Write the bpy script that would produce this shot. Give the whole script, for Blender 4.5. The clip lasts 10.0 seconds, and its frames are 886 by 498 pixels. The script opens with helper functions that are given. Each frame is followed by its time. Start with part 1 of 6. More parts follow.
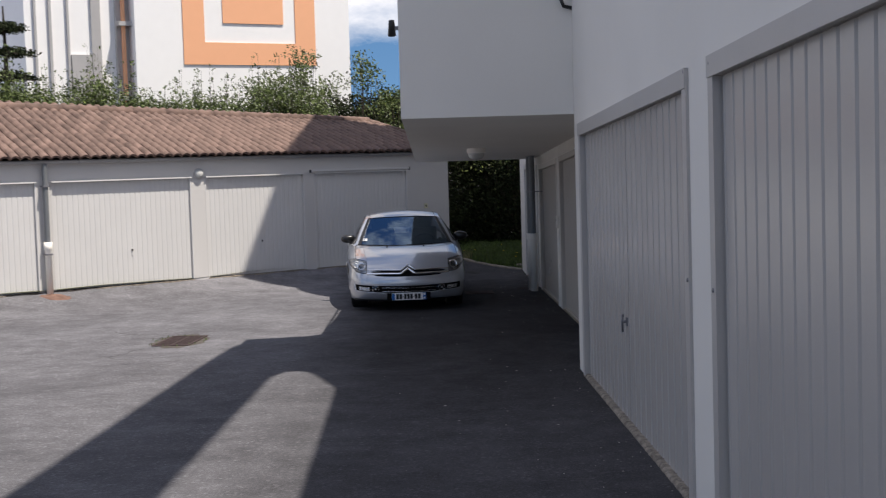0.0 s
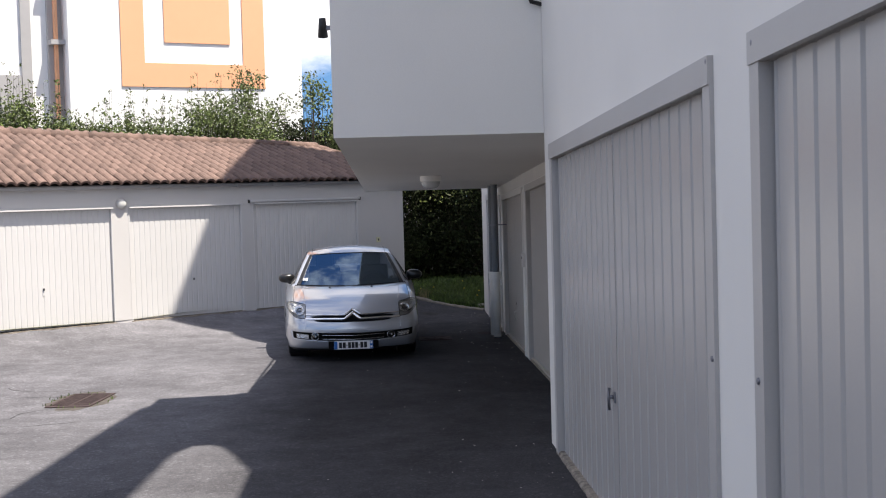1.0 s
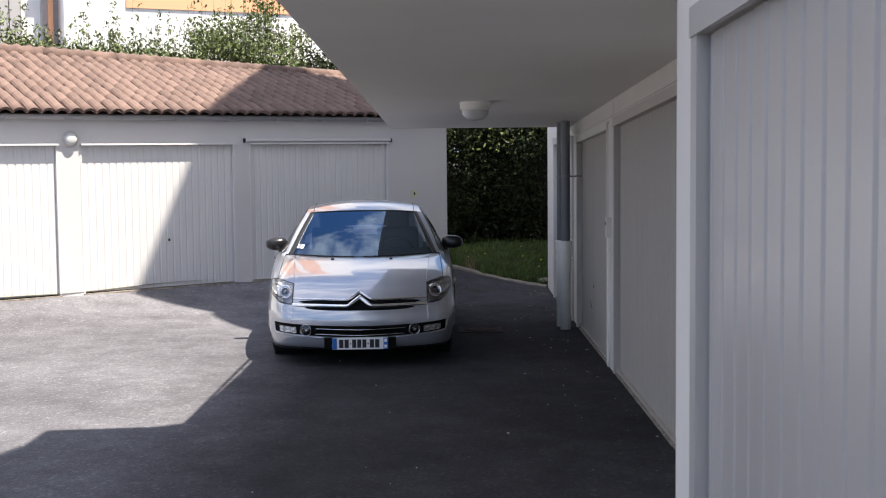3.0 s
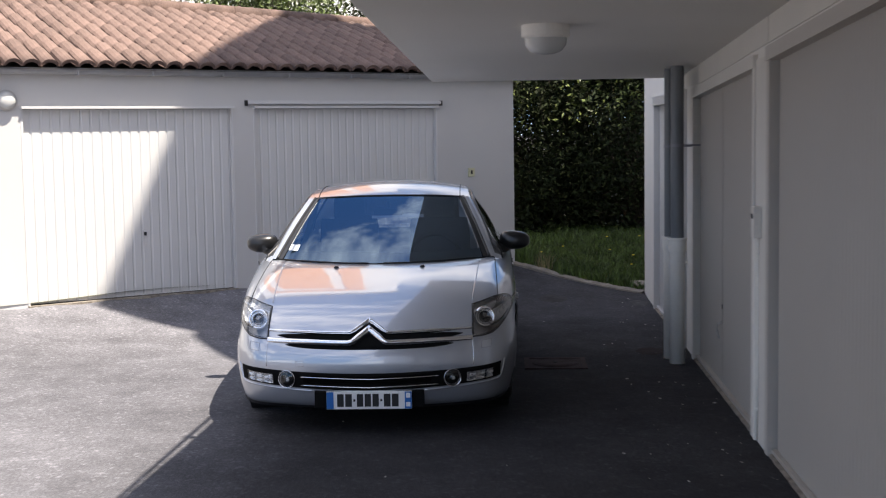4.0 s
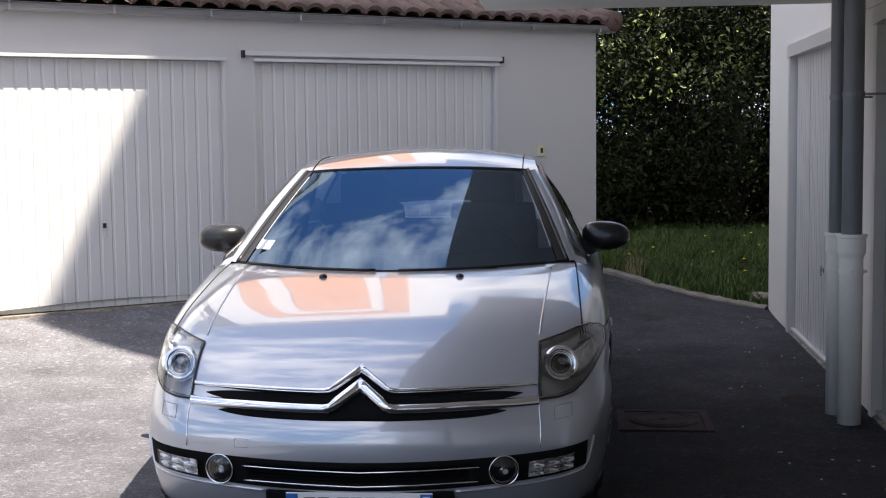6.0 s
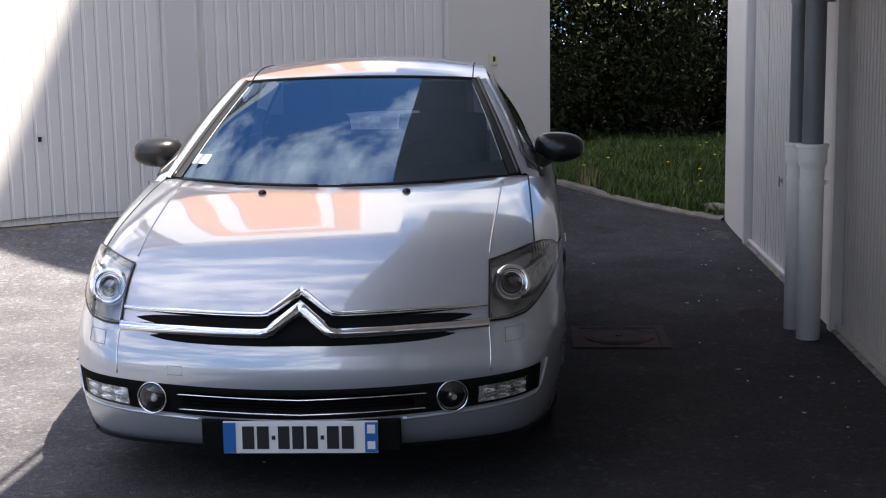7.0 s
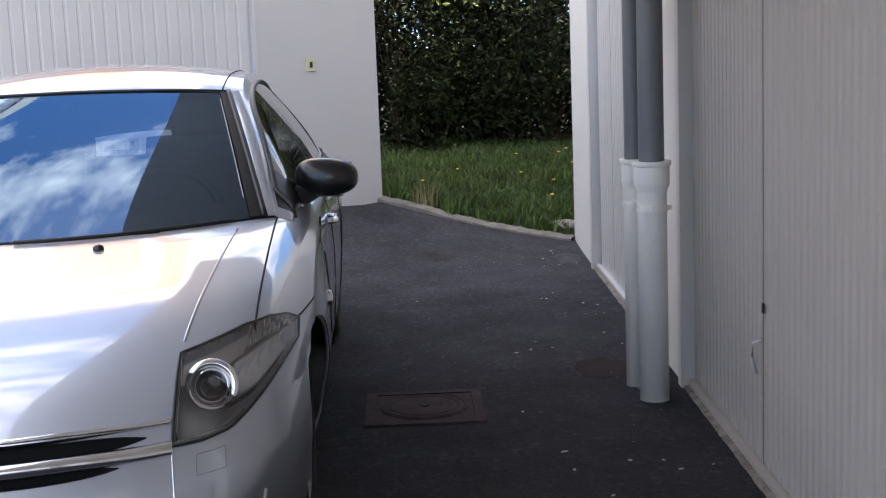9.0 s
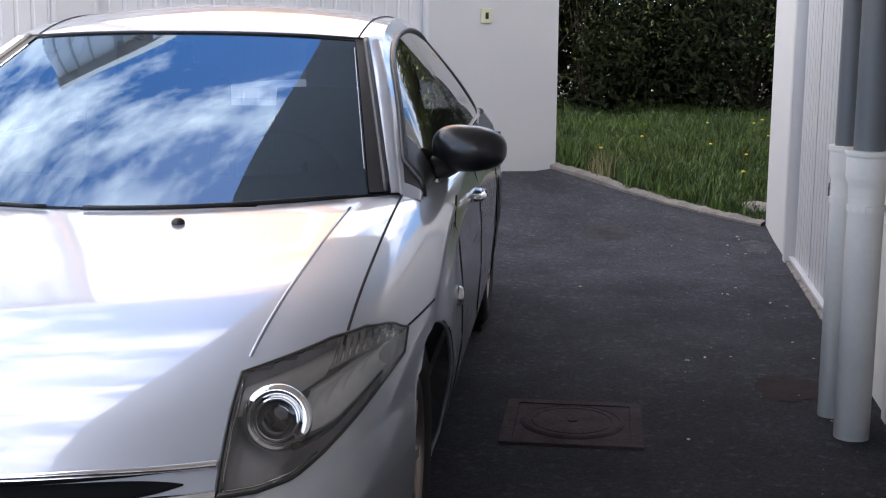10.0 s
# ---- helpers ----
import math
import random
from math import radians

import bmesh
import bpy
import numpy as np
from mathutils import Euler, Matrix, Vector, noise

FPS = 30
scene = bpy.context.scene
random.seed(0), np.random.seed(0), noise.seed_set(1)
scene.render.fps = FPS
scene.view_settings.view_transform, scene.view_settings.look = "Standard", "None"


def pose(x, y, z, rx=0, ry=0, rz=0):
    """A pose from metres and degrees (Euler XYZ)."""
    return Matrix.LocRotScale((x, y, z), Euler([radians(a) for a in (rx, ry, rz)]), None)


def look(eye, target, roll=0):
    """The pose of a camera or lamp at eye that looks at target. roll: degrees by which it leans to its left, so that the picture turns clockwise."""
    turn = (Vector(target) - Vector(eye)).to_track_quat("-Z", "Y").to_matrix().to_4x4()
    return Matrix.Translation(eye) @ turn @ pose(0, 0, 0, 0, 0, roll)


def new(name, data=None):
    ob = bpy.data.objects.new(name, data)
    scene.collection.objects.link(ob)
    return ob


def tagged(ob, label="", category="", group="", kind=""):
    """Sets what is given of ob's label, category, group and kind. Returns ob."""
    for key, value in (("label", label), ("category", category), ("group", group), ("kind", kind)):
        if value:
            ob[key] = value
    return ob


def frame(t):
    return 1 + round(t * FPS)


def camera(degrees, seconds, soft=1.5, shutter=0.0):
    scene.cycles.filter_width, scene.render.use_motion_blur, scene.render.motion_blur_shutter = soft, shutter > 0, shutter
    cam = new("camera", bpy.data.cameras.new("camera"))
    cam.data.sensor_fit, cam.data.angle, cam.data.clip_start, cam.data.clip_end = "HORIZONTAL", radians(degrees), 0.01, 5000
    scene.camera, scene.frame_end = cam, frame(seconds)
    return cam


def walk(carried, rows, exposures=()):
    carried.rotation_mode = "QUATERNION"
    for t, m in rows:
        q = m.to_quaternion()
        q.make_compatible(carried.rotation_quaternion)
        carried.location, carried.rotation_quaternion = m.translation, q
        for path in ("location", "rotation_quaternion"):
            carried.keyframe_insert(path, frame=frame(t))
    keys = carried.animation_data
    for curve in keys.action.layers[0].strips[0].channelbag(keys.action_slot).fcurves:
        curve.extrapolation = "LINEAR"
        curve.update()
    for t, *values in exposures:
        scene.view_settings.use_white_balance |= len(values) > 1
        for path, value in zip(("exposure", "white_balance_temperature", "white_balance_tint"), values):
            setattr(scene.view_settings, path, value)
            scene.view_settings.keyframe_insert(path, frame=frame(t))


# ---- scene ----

cam = camera(36.65, 10.0, soft=1.1, shutter=0.2)
PATH = [
    (0, (-1.622, -17.213, 2.219), (-1.535, -13.222, 1.968), -1.76),
    (0.5, (-1.530, -15.830, 2.194), (-1.297, -11.848, 1.899), -1.39),
    (1, (-1.361, -14.654, 2.206), (-1.166, -10.662, 2.042), -1.62),
    (1.5, (-1.255, -13.599, 2.140), (-1.180, -9.606, 1.919), 0.45),
    (2, (-1.225, -12.701, 2.157), (-1.105, -8.712, 1.884), -1.23),
    (2.2, (-1.181, -12.227, 2.147), (-1.042, -8.235, 1.930), -2.36),
    (3.3, (-0.811, -8.003, 1.984), (-0.831, -4.017, 1.653), -0.17),
    (3.5, (-0.716, -7.303, 1.985), (-0.757, -3.318, 1.640), -1.25),
    (4, (-0.801, -4.789, 1.839), (-1.028, -0.811, 1.493), -0.86),
    (4.5, (-1.003, -2.292, 1.568), (-1.243, 1.690, 1.283), 0.28),
    (5, (-1.004, -1.879, 1.571), (-1.189, 2.098, 1.191), -0.78),
    (5.2, (-0.994, -1.722, 1.551), (-1.400, 2.240, 1.183), -1.36),
    (6.3, (-0.899, -1.261, 1.530), (-1.323, 2.702, 1.191), -0.46),
    (6.5, (-0.909, -1.192, 1.527), (-1.300, 2.766, 1.099), -0.15),
    (7, (-0.903, -1.076, 1.519), (-1.207, 2.866, 0.912), -0.89),
    (7.5, (-0.805, -0.788, 1.494), (-1.159, 3.145, 0.855), -1.59),
    (8, (-0.667, -0.522, 1.518), (-0.890, 3.417, 0.861), -1.04),
    (8.5, (-0.565, -0.080, 1.468), (-0.365, 3.816, 0.581), 0.32),
    (9, (-0.464, 0.337, 1.492), (-0.433, 4.291, 0.889), -2.20),
    (9.5, (-0.378, 0.763, 1.516), (-0.791, 4.692, 0.886), -0.51),
    (10, (-0.391, 1.161, 1.467), (-0.902, 5.062, 0.743), 0.40),
]
STOPS = [(0, 0.38), (0.5, 0.65), (1, 0.95), (1.5, 1.10), (3.3, 1.25), (4.5, 1.29), (5, 1.37), (6.5, 1.45), (7.5, 1.55), (8, 1.53), (8.5, 1.84), (9, 2.33), (9.5, 2.42), (10, 2.48)]
EXPOSURES = [(t, stops, 7050 + 35 * t, 11) for t, stops in STOPS]
walk(cam, [(t, look(eye, target, roll)) for t, eye, target, roll in PATH], EXPOSURES)

# ---------------------------------------------------------------- light
SUN = Vector((-0.378, 0.18, -1.0)).normalized()      # the way the sunlight travels
world = bpy.data.worlds.new("world")
scene.world = world
world.use_nodes = True
wt = world.node_tree
wt.nodes.clear()
w_out = wt.nodes.new("ShaderNodeOutputWorld")
w_bg = wt.nodes.new("ShaderNodeBackground")
w_sky = wt.nodes.new("ShaderNodeTexSky")
w_sky.sky_type = "NISHITA"
w_sky.sun_disc = False
w_sky.sun_elevation = math.asin(-SUN.z)
w_sky.sun_rotation = math.atan2(-SUN.x, -SUN.y)
w_sky.air_density, w_sky.dust_density, w_sky.ozone_density = 1.0, 0.6, 1.5
# broken fair-weather clouds over the whole sky
w_co = wt.nodes.new("ShaderNodeTexCoord")
w_map = wt.nodes.new("ShaderNodeMapping")
w_map.inputs["Scale"].default_value = (1.6, 1.6, 3.2)
w_noise = wt.nodes.new("ShaderNodeTexNoise")
w_noise.inputs["Scale"].default_value = 2.3
w_noise.inputs["Detail"].default_value = 8
w_noise.inputs["Roughness"].default_value = 0.62
w_ramp = wt.nodes.new("ShaderNodeValToRGB")
w_ramp.color_ramp.elements[0].position, w_ramp.color_ramp.elements[1].position = 0.45, 0.74
w_mix = wt.nodes.new("ShaderNodeMixRGB")
w_mix.inputs[2].default_value = (12.6, 12.2, 12.15, 1)
wt.links.new(w_co.outputs["Generated"], w_map.inputs["Vector"])
wt.links.new(w_map.outputs["Vector"], w_noise.inputs["Vector"])
wt.links.new(w_noise.outputs["Fac"], w_ramp.inputs["Fac"])
wt.links.new(w_ramp.outputs["Color"], w_mix.inputs[0])
w_up = wt.nodes.new("ShaderNodeVectorMath")          # deep blue right down to the roofs
w_up.inputs[1].default_value = (0, 0, 0.22)
wt.links.new(w_co.outputs["Generated"], w_up.inputs[0])
wt.links.new(w_up.outputs[0], w_sky.inputs["Vector"])
w_hue = wt.nodes.new("ShaderNodeHueSaturation")
w_hue.inputs["Saturation"].default_value = 1.29
wt.links.new(w_sky.outputs["Color"], w_hue.inputs["Color"])
wt.links.new(w_hue.outputs["Color"], w_mix.inputs[1])
wt.links.new(w_mix.outputs["Color"], w_bg.inputs["Color"])
w_bg.inputs["Strength"].default_value = 0.103
wt.links.new(w_bg.outputs["Background"], w_out.inputs["Surface"])

sun_data = bpy.data.lights.new("sun", "SUN")
sun_data.energy, sun_data.angle, sun_data.color = 5.0, radians(0.55), (1.0, 0.968, 0.925)
sun = new("sun", sun_data)
sun.matrix_world = look((20, 0, 40), Vector((20, 0, 40)) + SUN)


# ---------------------------------------------------------------- materials
def mat(name, base, rough=0.6, metal=0.0, vary=0.12, scale=3.0, grain=60.0, bump=0.15, tint=None,
        spec=0.5, coat=0.0, random_amount=0.0, dist=0.004):
    """A surface with large blotches, fine grain and a light relief."""
    m = bpy.data.materials.new(name)
    m.use_nodes = True
    nt = m.node_tree
    p = nt.nodes["Principled BSDF"]
    p.inputs["Roughness"].default_value, p.inputs["Metallic"].default_value = rough, metal
    p.inputs["Specular IOR Level"].default_value = spec
    p.inputs["Coat Weight"].default_value = coat
    co = nt.nodes.new("ShaderNodeTexCoord")
    big = nt.nodes.new("ShaderNodeTexNoise")
    big.inputs["Scale"].default_value, big.inputs["Detail"].default_value = scale, 5
    fine = nt.nodes.new("ShaderNodeTexNoise")
    fine.inputs["Scale"].default_value, fine.inputs["Detail"].default_value = grain, 3
    nt.links.new(co.outputs["Object"], big.inputs["Vector"])
    nt.links.new(co.outputs["Object"], fine.inputs["Vector"])
    ramp = nt.nodes.new("ShaderNodeValToRGB")
    ramp.color_ramp.elements[0].position, ramp.color_ramp.elements[1].position = 0.3, 0.72
    dark = [c * (1 - vary) for c in base]
    light = [min(1, c * (1 + vary)) for c in (tint or base)]
    ramp.color_ramp.elements[0].color, ramp.color_ramp.elements[1].color = (*dark, 1), (*light, 1)
    mixv = nt.nodes.new("ShaderNodeMath")
    mixv.operation = "MULTIPLY_ADD"
    mixv.inputs[1].default_value, mixv.inputs[2].default_value = 0.35, 0.0
    nt.links.new(fine.outputs["Fac"], mixv.inputs[0])
    add = nt.nodes.new("ShaderNodeMath")
    add.operation = "MULTIPLY_ADD"
    add.inputs[1].default_value = 0.65
    nt.links.new(big.outputs["Fac"], add.inputs[0])
    nt.links.new(mixv.outputs[0], add.inputs[2])
    nt.links.new(add.outputs[0], ramp.inputs["Fac"])
    colour = ramp.outputs["Color"]
    if random_amount:
        info = nt.nodes.new("ShaderNodeObjectInfo")
        geo = nt.nodes.new("ShaderNodeNewGeometry")
        both = nt.nodes.new("ShaderNodeMath")
        both.operation = "ADD"
        nt.links.new(info.outputs["Random"], both.inputs[0])
        nt.links.new(geo.outputs["Random Per Island"], both.inputs[1])
        fr = nt.nodes.new("ShaderNodeMath")
        fr.operation = "FRACT"
        nt.links.new(both.outputs[0], fr.inputs[0])
        rng = nt.nodes.new("ShaderNodeMapRange")
        rng.inputs["To Min"].default_value, rng.inputs["To Max"].default_value = 1 - random_amount, 1 + random_amount
        nt.links.new(fr.outputs[0], rng.inputs["Value"])
        hsv = nt.nodes.new("ShaderNodeHueSaturation")
        nt.links.new(rng.outputs[0], hsv.inputs["Value"])
        nt.links.new(colour, hsv.inputs["Color"])
        colour = hsv.outputs["Color"]
    nt.links.new(colour, p.inputs["Base Color"])
    if bump:
        b = nt.nodes.new("ShaderNodeBump")
        b.inputs["Strength"].default_value, b.inputs["Distance"].default_value = bump, dist
        nt.links.new(fine.outputs["Fac"], b.inputs["Height"])
        nt.links.new(b.outputs["Normal"], p.inputs["Normal"])
    return m


RENDER = mat("white_render", (0.78, 0.752, 0.705), 0.85, vary=0.04, scale=0.8, grain=140, bump=0.25)
RENDER_SOFT = mat("soffit_paint", (0.62, 0.62, 0.61), 0.8, vary=0.06, scale=0.6, grain=120, bump=0.12)
LEFT_RENDER = mat("garage_render", (0.575, 0.562, 0.55), 0.85, vary=0.04, scale=1.0, grain=140, bump=0.2)
LEFT_DOOR = mat("white_door_paint", (0.62, 0.612, 0.605), 0.45, vary=0.03, scale=1.5, grain=90, bump=0.03)
GREY_DOOR = mat("grey_door_paint", (0.475, 0.452, 0.43), 0.27, vary=0.03, scale=1.2, grain=90, bump=0.03)
LIGHT_DOOR = mat("light_door_paint", (0.62, 0.605, 0.585), 0.35, vary=0.04, scale=1.2, grain=90, bump=0.03)
WARM_DOOR = mat("beige_grey_door_paint", (0.43, 0.39, 0.345), 0.4, vary=0.04, scale=1.2, grain=90, bump=0.03)
GREY_FRAME = mat("grey_frame_paint", (0.475, 0.455, 0.435), 0.4, vary=0.04, scale=2, grain=90, bump=0.04)
WARM_FRAME = mat("warm_frame_paint", (0.52, 0.48, 0.435), 0.5, vary=0.04, scale=2, grain=90, bump=0.04)
BEIGE_FRAME = mat("cream_frame_paint", (0.70, 0.665, 0.61), 0.6, vary=0.06, scale=2, grain=90, bump=0.06)
CONCRETE = mat("threshold_concrete", (0.17, 0.14, 0.115), 0.95, vary=0.5, scale=16, grain=120, bump=0.8, dist=0.01, tint=(0.30, 0.26, 0.215))
MATTE_BLACK = mat("matte_black", (0.006, 0.006, 0.006), 0.9, vary=0.2, scale=6, grain=90, bump=0.05, spec=0.1)
KERB = mat("kerb_concrete", (0.24, 0.21, 0.175), 0.95, vary=0.4, scale=7, grain=70, bump=0.9, dist=0.012)
PVC_WHITE = mat("white_pipe", (0.92, 0.885, 0.82), 0.45, vary=0.06, scale=5, grain=60, bump=0.05)
PVC_GREY = mat("grey_pipe", (0.16, 0.17, 0.18), 0.4, vary=0.1, scale=4, grain=60, bump=0.05)
ZINC = mat("zinc", (0.22, 0.22, 0.24), 0.45, metal=0.5, vary=0.12, scale=4, grain=50, bump=0.05)
GUTTER = mat("gutter_zinc", (0.36, 0.36, 0.37), 0.4, metal=0.35, vary=0.12, scale=4, grain=50, bump=0.05)
BLACK = mat("black_plastic", (0.012, 0.012, 0.013), 0.4, vary=0.2, scale=6, grain=90, bump=0.05)
MIRROR_BLACK = mat("mirror_black", (0.010, 0.010, 0.011), 0.30, vary=0.2, scale=6, grain=90, bump=0.0, coat=0.15)
GLOSS_BLACK = mat("gloss_black", (0.008, 0.008, 0.009), 0.16, vary=0.2, scale=6, grain=90, bump=0.0, coat=0.6)
PROJECTOR = mat("projector_glass", (0.22, 0.235, 0.26), 0.05, metal=0.9, vary=0.1, scale=40, bump=0)
FOG_BOWL = mat("fog_bowl", (0.34, 0.34, 0.35), 0.18, metal=0.9, vary=0.3, scale=30, bump=0)
DARK_LINE = mat("panel_gap", (0.006, 0.006, 0.006), 0.8, vary=0.1, bump=0)
SEAM = mat("cap_seam", (0.20, 0.205, 0.22), 0.5, vary=0.1, bump=0)
CHROME = mat("chrome", (0.82, 0.83, 0.85), 0.07, metal=1.0, vary=0.02, bump=0)
RUBBER = mat("rubber", (0.015, 0.015, 0.015), 0.8, vary=0.2, scale=8, grain=120, bump=0.3)
ALLOY = mat("alloy", (0.32, 0.28, 0.26), 0.35, metal=0.8, vary=0.1, scale=5, bump=0.03)
SEAT = mat("seat_cloth", (0.03, 0.032, 0.04), 0.85, vary=0.2, scale=8, grain=200, bump=0.3)
TRIM = mat("door_card", (0.36, 0.31, 0.24), 0.8, vary=0.1, scale=4, grain=120, bump=0.2)
DASH = mat("dashboard", (0.018, 0.018, 0.02), 0.7, vary=0.15, scale=6, grain=160, bump=0.25)
PLATE_WHITE = mat("plate_white", (0.78, 0.78, 0.78), 0.35, vary=0.02, bump=0)
PLATE_BLUE = mat("plate_blue", (0.012, 0.13, 0.42), 0.35, vary=0.03, bump=0)
INK = mat("ink", (0.012, 0.012, 0.014), 0.5, vary=0.05, bump=0)
TILE = mat("clay_tile", (0.100, 0.062, 0.050), 0.9, vary=0.35, scale=5, grain=60, bump=0.4, tint=(0.168, 0.110, 0.090), random_amount=0.18)
RUST = mat("cast_iron", (0.058, 0.043, 0.043), 0.9, vary=0.35, scale=9, grain=70, bump=0.8, spec=0.12)
TOWER_WHITE = mat("tower_white", (0.87, 0.865, 0.86), 0.8, vary=0.03, scale=0.3, grain=4, bump=0)
TOWER_ORANGE = mat("tower_orange", (0.87, 0.44, 0.25), 0.8, vary=0.03, scale=0.3, grain=4, bump=0)
TOWER_GREY = mat("tower_grey", (0.42, 0.41, 0.41), 0.7, vary=0.08, scale=0.3, grain=4, bump=0)
BARK = mat("bark", (0.045, 0.034, 0.025), 0.9, vary=0.3, scale=8, grain=60, bump=0.6, dist=0.02)
LEAF_SUNLIT = mat("leaf_sunlit", (0.10, 0.14, 0.03), 0.5, vary=0.3, scale=2, grain=20, bump=0, tint=(0.17, 0.20, 0.06), random_amount=0.4)
LEAF_HEDGE = mat("leaf_hedge", (0.050, 0.080, 0.017), 0.5, vary=0.3, scale=2, grain=20, bump=0, tint=(0.105, 0.138, 0.034), random_amount=0.55)
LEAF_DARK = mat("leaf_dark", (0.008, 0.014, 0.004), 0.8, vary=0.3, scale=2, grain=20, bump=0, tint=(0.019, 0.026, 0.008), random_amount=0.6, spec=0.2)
GRASS = mat("grass", (0.029, 0.060, 0.007), 0.6, vary=0.5, scale=1.9, grain=25, bump=0, tint=(0.072, 0.116, 0.021), random_amount=0.6)
SOIL = mat("soil", (0.06, 0.065, 0.025), 0.95, vary=0.4, scale=3, grain=40, bump=0.6, dist=0.02)
SILT = mat("drain_silt", (0.075, 0.058, 0.045), 0.95, vary=0.5, scale=9, grain=50, bump=0.6)
LAMP_GLASS = mat("lamp_glass", (0.60, 0.60, 0.58), 0.25, vary=0.05, scale=9, bump=0.02)
YELLOW = mat("dandelion", (0.75, 0.55, 0.02), 0.7, vary=0.1, bump=0)
LITTER = mat("pale_litter", (0.40, 0.38, 0.35), 0.8, vary=0.2, bump=0)


def asphalt():
    m = mat("asphalt", (0.102, 0.100, 0.109), 0.92, vary=0.2, scale=0.55, grain=150, bump=0.9, tint=(0.134, 0.132, 0.143), dist=0.008, spec=0.1)
    nt = m.node_tree
    p = nt.nodes["Principled BSDF"]
    src = p.inputs["Base Color"].links[0].from_socket
    co = nt.nodes.new("ShaderNodeTexCoord")

    def stones(scale, hi, lo, edge):
        vor = nt.nodes.new("ShaderNodeTexVoronoi")
        vor.inputs["Scale"].default_value = scale
        nt.links.new(co.outputs["Object"], vor.inputs["Vector"])
        tone = nt.nodes.new("ShaderNodeSeparateColor")
        nt.links.new(vor.outputs["Color"], tone.inputs[0])
        r = nt.nodes.new("ShaderNodeValToRGB")
        r.color_ramp.elements[0].position, r.color_ramp.elements[0].color = edge, (lo, lo, lo, 1)
        r.color_ramp.elements[1].position, r.color_ramp.elements[1].color = 1.0, (hi, hi, hi, 1)
        nt.links.new(tone.outputs[0], r.inputs["Fac"])
        return r.outputs["Color"]

    def times(x, y):
        mx = nt.nodes.new("ShaderNodeMixRGB")
        mx.blend_type = "MULTIPLY"
        mx.inputs[0].default_value = 1.0
        nt.links.new(x, mx.inputs[1])
        nt.links.new(y, mx.inputs[2])
        return mx.outputs["Color"]
    colour = times(src, stones(110, 1.32, 0.86, 0.3))          # chippings
    colour = times(colour, stones(42, 1.45, 0.97, 0.86))        # sparse pale stones
    patchy = nt.nodes.new("ShaderNodeTexNoise")
    patchy.inputs["Scale"].default_value, patchy.inputs["Detail"].default_value, patchy.inputs["Roughness"].default_value = 2.4, 7, 0.68
    nt.links.new(co.outputs["Object"], patchy.inputs["Vector"])
    pr = nt.nodes.new("ShaderNodeMapRange")
    pr.inputs["From Min"].default_value, pr.inputs["From Max"].default_value = 0.3, 0.7
    pr.inputs["To Min"].default_value, pr.inputs["To Max"].default_value = 0.74, 1.24
    nt.links.new(patchy.outputs["Fac"], pr.inputs["Value"])
    colour = times(colour, pr.outputs[0])
    # the darker strip along the garages
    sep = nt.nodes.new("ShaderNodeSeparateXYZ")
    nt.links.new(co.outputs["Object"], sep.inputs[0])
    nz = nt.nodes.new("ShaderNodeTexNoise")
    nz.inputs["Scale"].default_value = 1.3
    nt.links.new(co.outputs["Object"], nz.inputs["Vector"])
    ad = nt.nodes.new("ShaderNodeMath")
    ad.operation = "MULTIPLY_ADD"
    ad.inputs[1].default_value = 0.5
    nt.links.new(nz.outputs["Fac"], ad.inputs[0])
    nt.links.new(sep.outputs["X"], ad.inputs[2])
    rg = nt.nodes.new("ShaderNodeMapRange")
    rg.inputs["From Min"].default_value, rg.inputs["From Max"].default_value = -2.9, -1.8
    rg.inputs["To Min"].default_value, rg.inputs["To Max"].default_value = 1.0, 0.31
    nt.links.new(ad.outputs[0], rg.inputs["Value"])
    # the strip is less dark towards the yard entrance
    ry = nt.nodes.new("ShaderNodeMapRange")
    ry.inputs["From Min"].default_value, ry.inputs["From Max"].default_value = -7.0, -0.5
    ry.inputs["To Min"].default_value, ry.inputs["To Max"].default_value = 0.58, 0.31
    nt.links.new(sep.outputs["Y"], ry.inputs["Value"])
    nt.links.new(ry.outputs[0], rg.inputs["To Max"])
    rb = nt.nodes.new("ShaderNodeMapRange")          # sunlit brightness put into the colour, rising towards the low row
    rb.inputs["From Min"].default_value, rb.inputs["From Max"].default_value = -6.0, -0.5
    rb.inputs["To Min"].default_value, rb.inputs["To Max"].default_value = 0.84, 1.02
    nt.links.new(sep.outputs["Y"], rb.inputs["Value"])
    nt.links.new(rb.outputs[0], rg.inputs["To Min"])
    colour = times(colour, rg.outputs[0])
    rf = nt.nodes.new("ShaderNodeMapRange")          # paler far end by the lawn
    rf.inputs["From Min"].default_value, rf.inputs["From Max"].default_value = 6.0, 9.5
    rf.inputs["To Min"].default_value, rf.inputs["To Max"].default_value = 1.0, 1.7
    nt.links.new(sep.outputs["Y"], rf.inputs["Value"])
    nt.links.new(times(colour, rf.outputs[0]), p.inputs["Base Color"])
    return m


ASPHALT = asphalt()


def car_paint():
    m = mat("silver_paint", (0.445, 0.474, 0.526), 0.34, metal=0.60, vary=0.015, scale=3, grain=400, bump=0, coat=1.0)
    p = m.node_tree.nodes["Principled BSDF"]
    p.inputs["Coat Roughness"].default_value = 0.05
    p.inputs["Coat IOR"].default_value = 2.1
    return m


PAINT = car_paint()


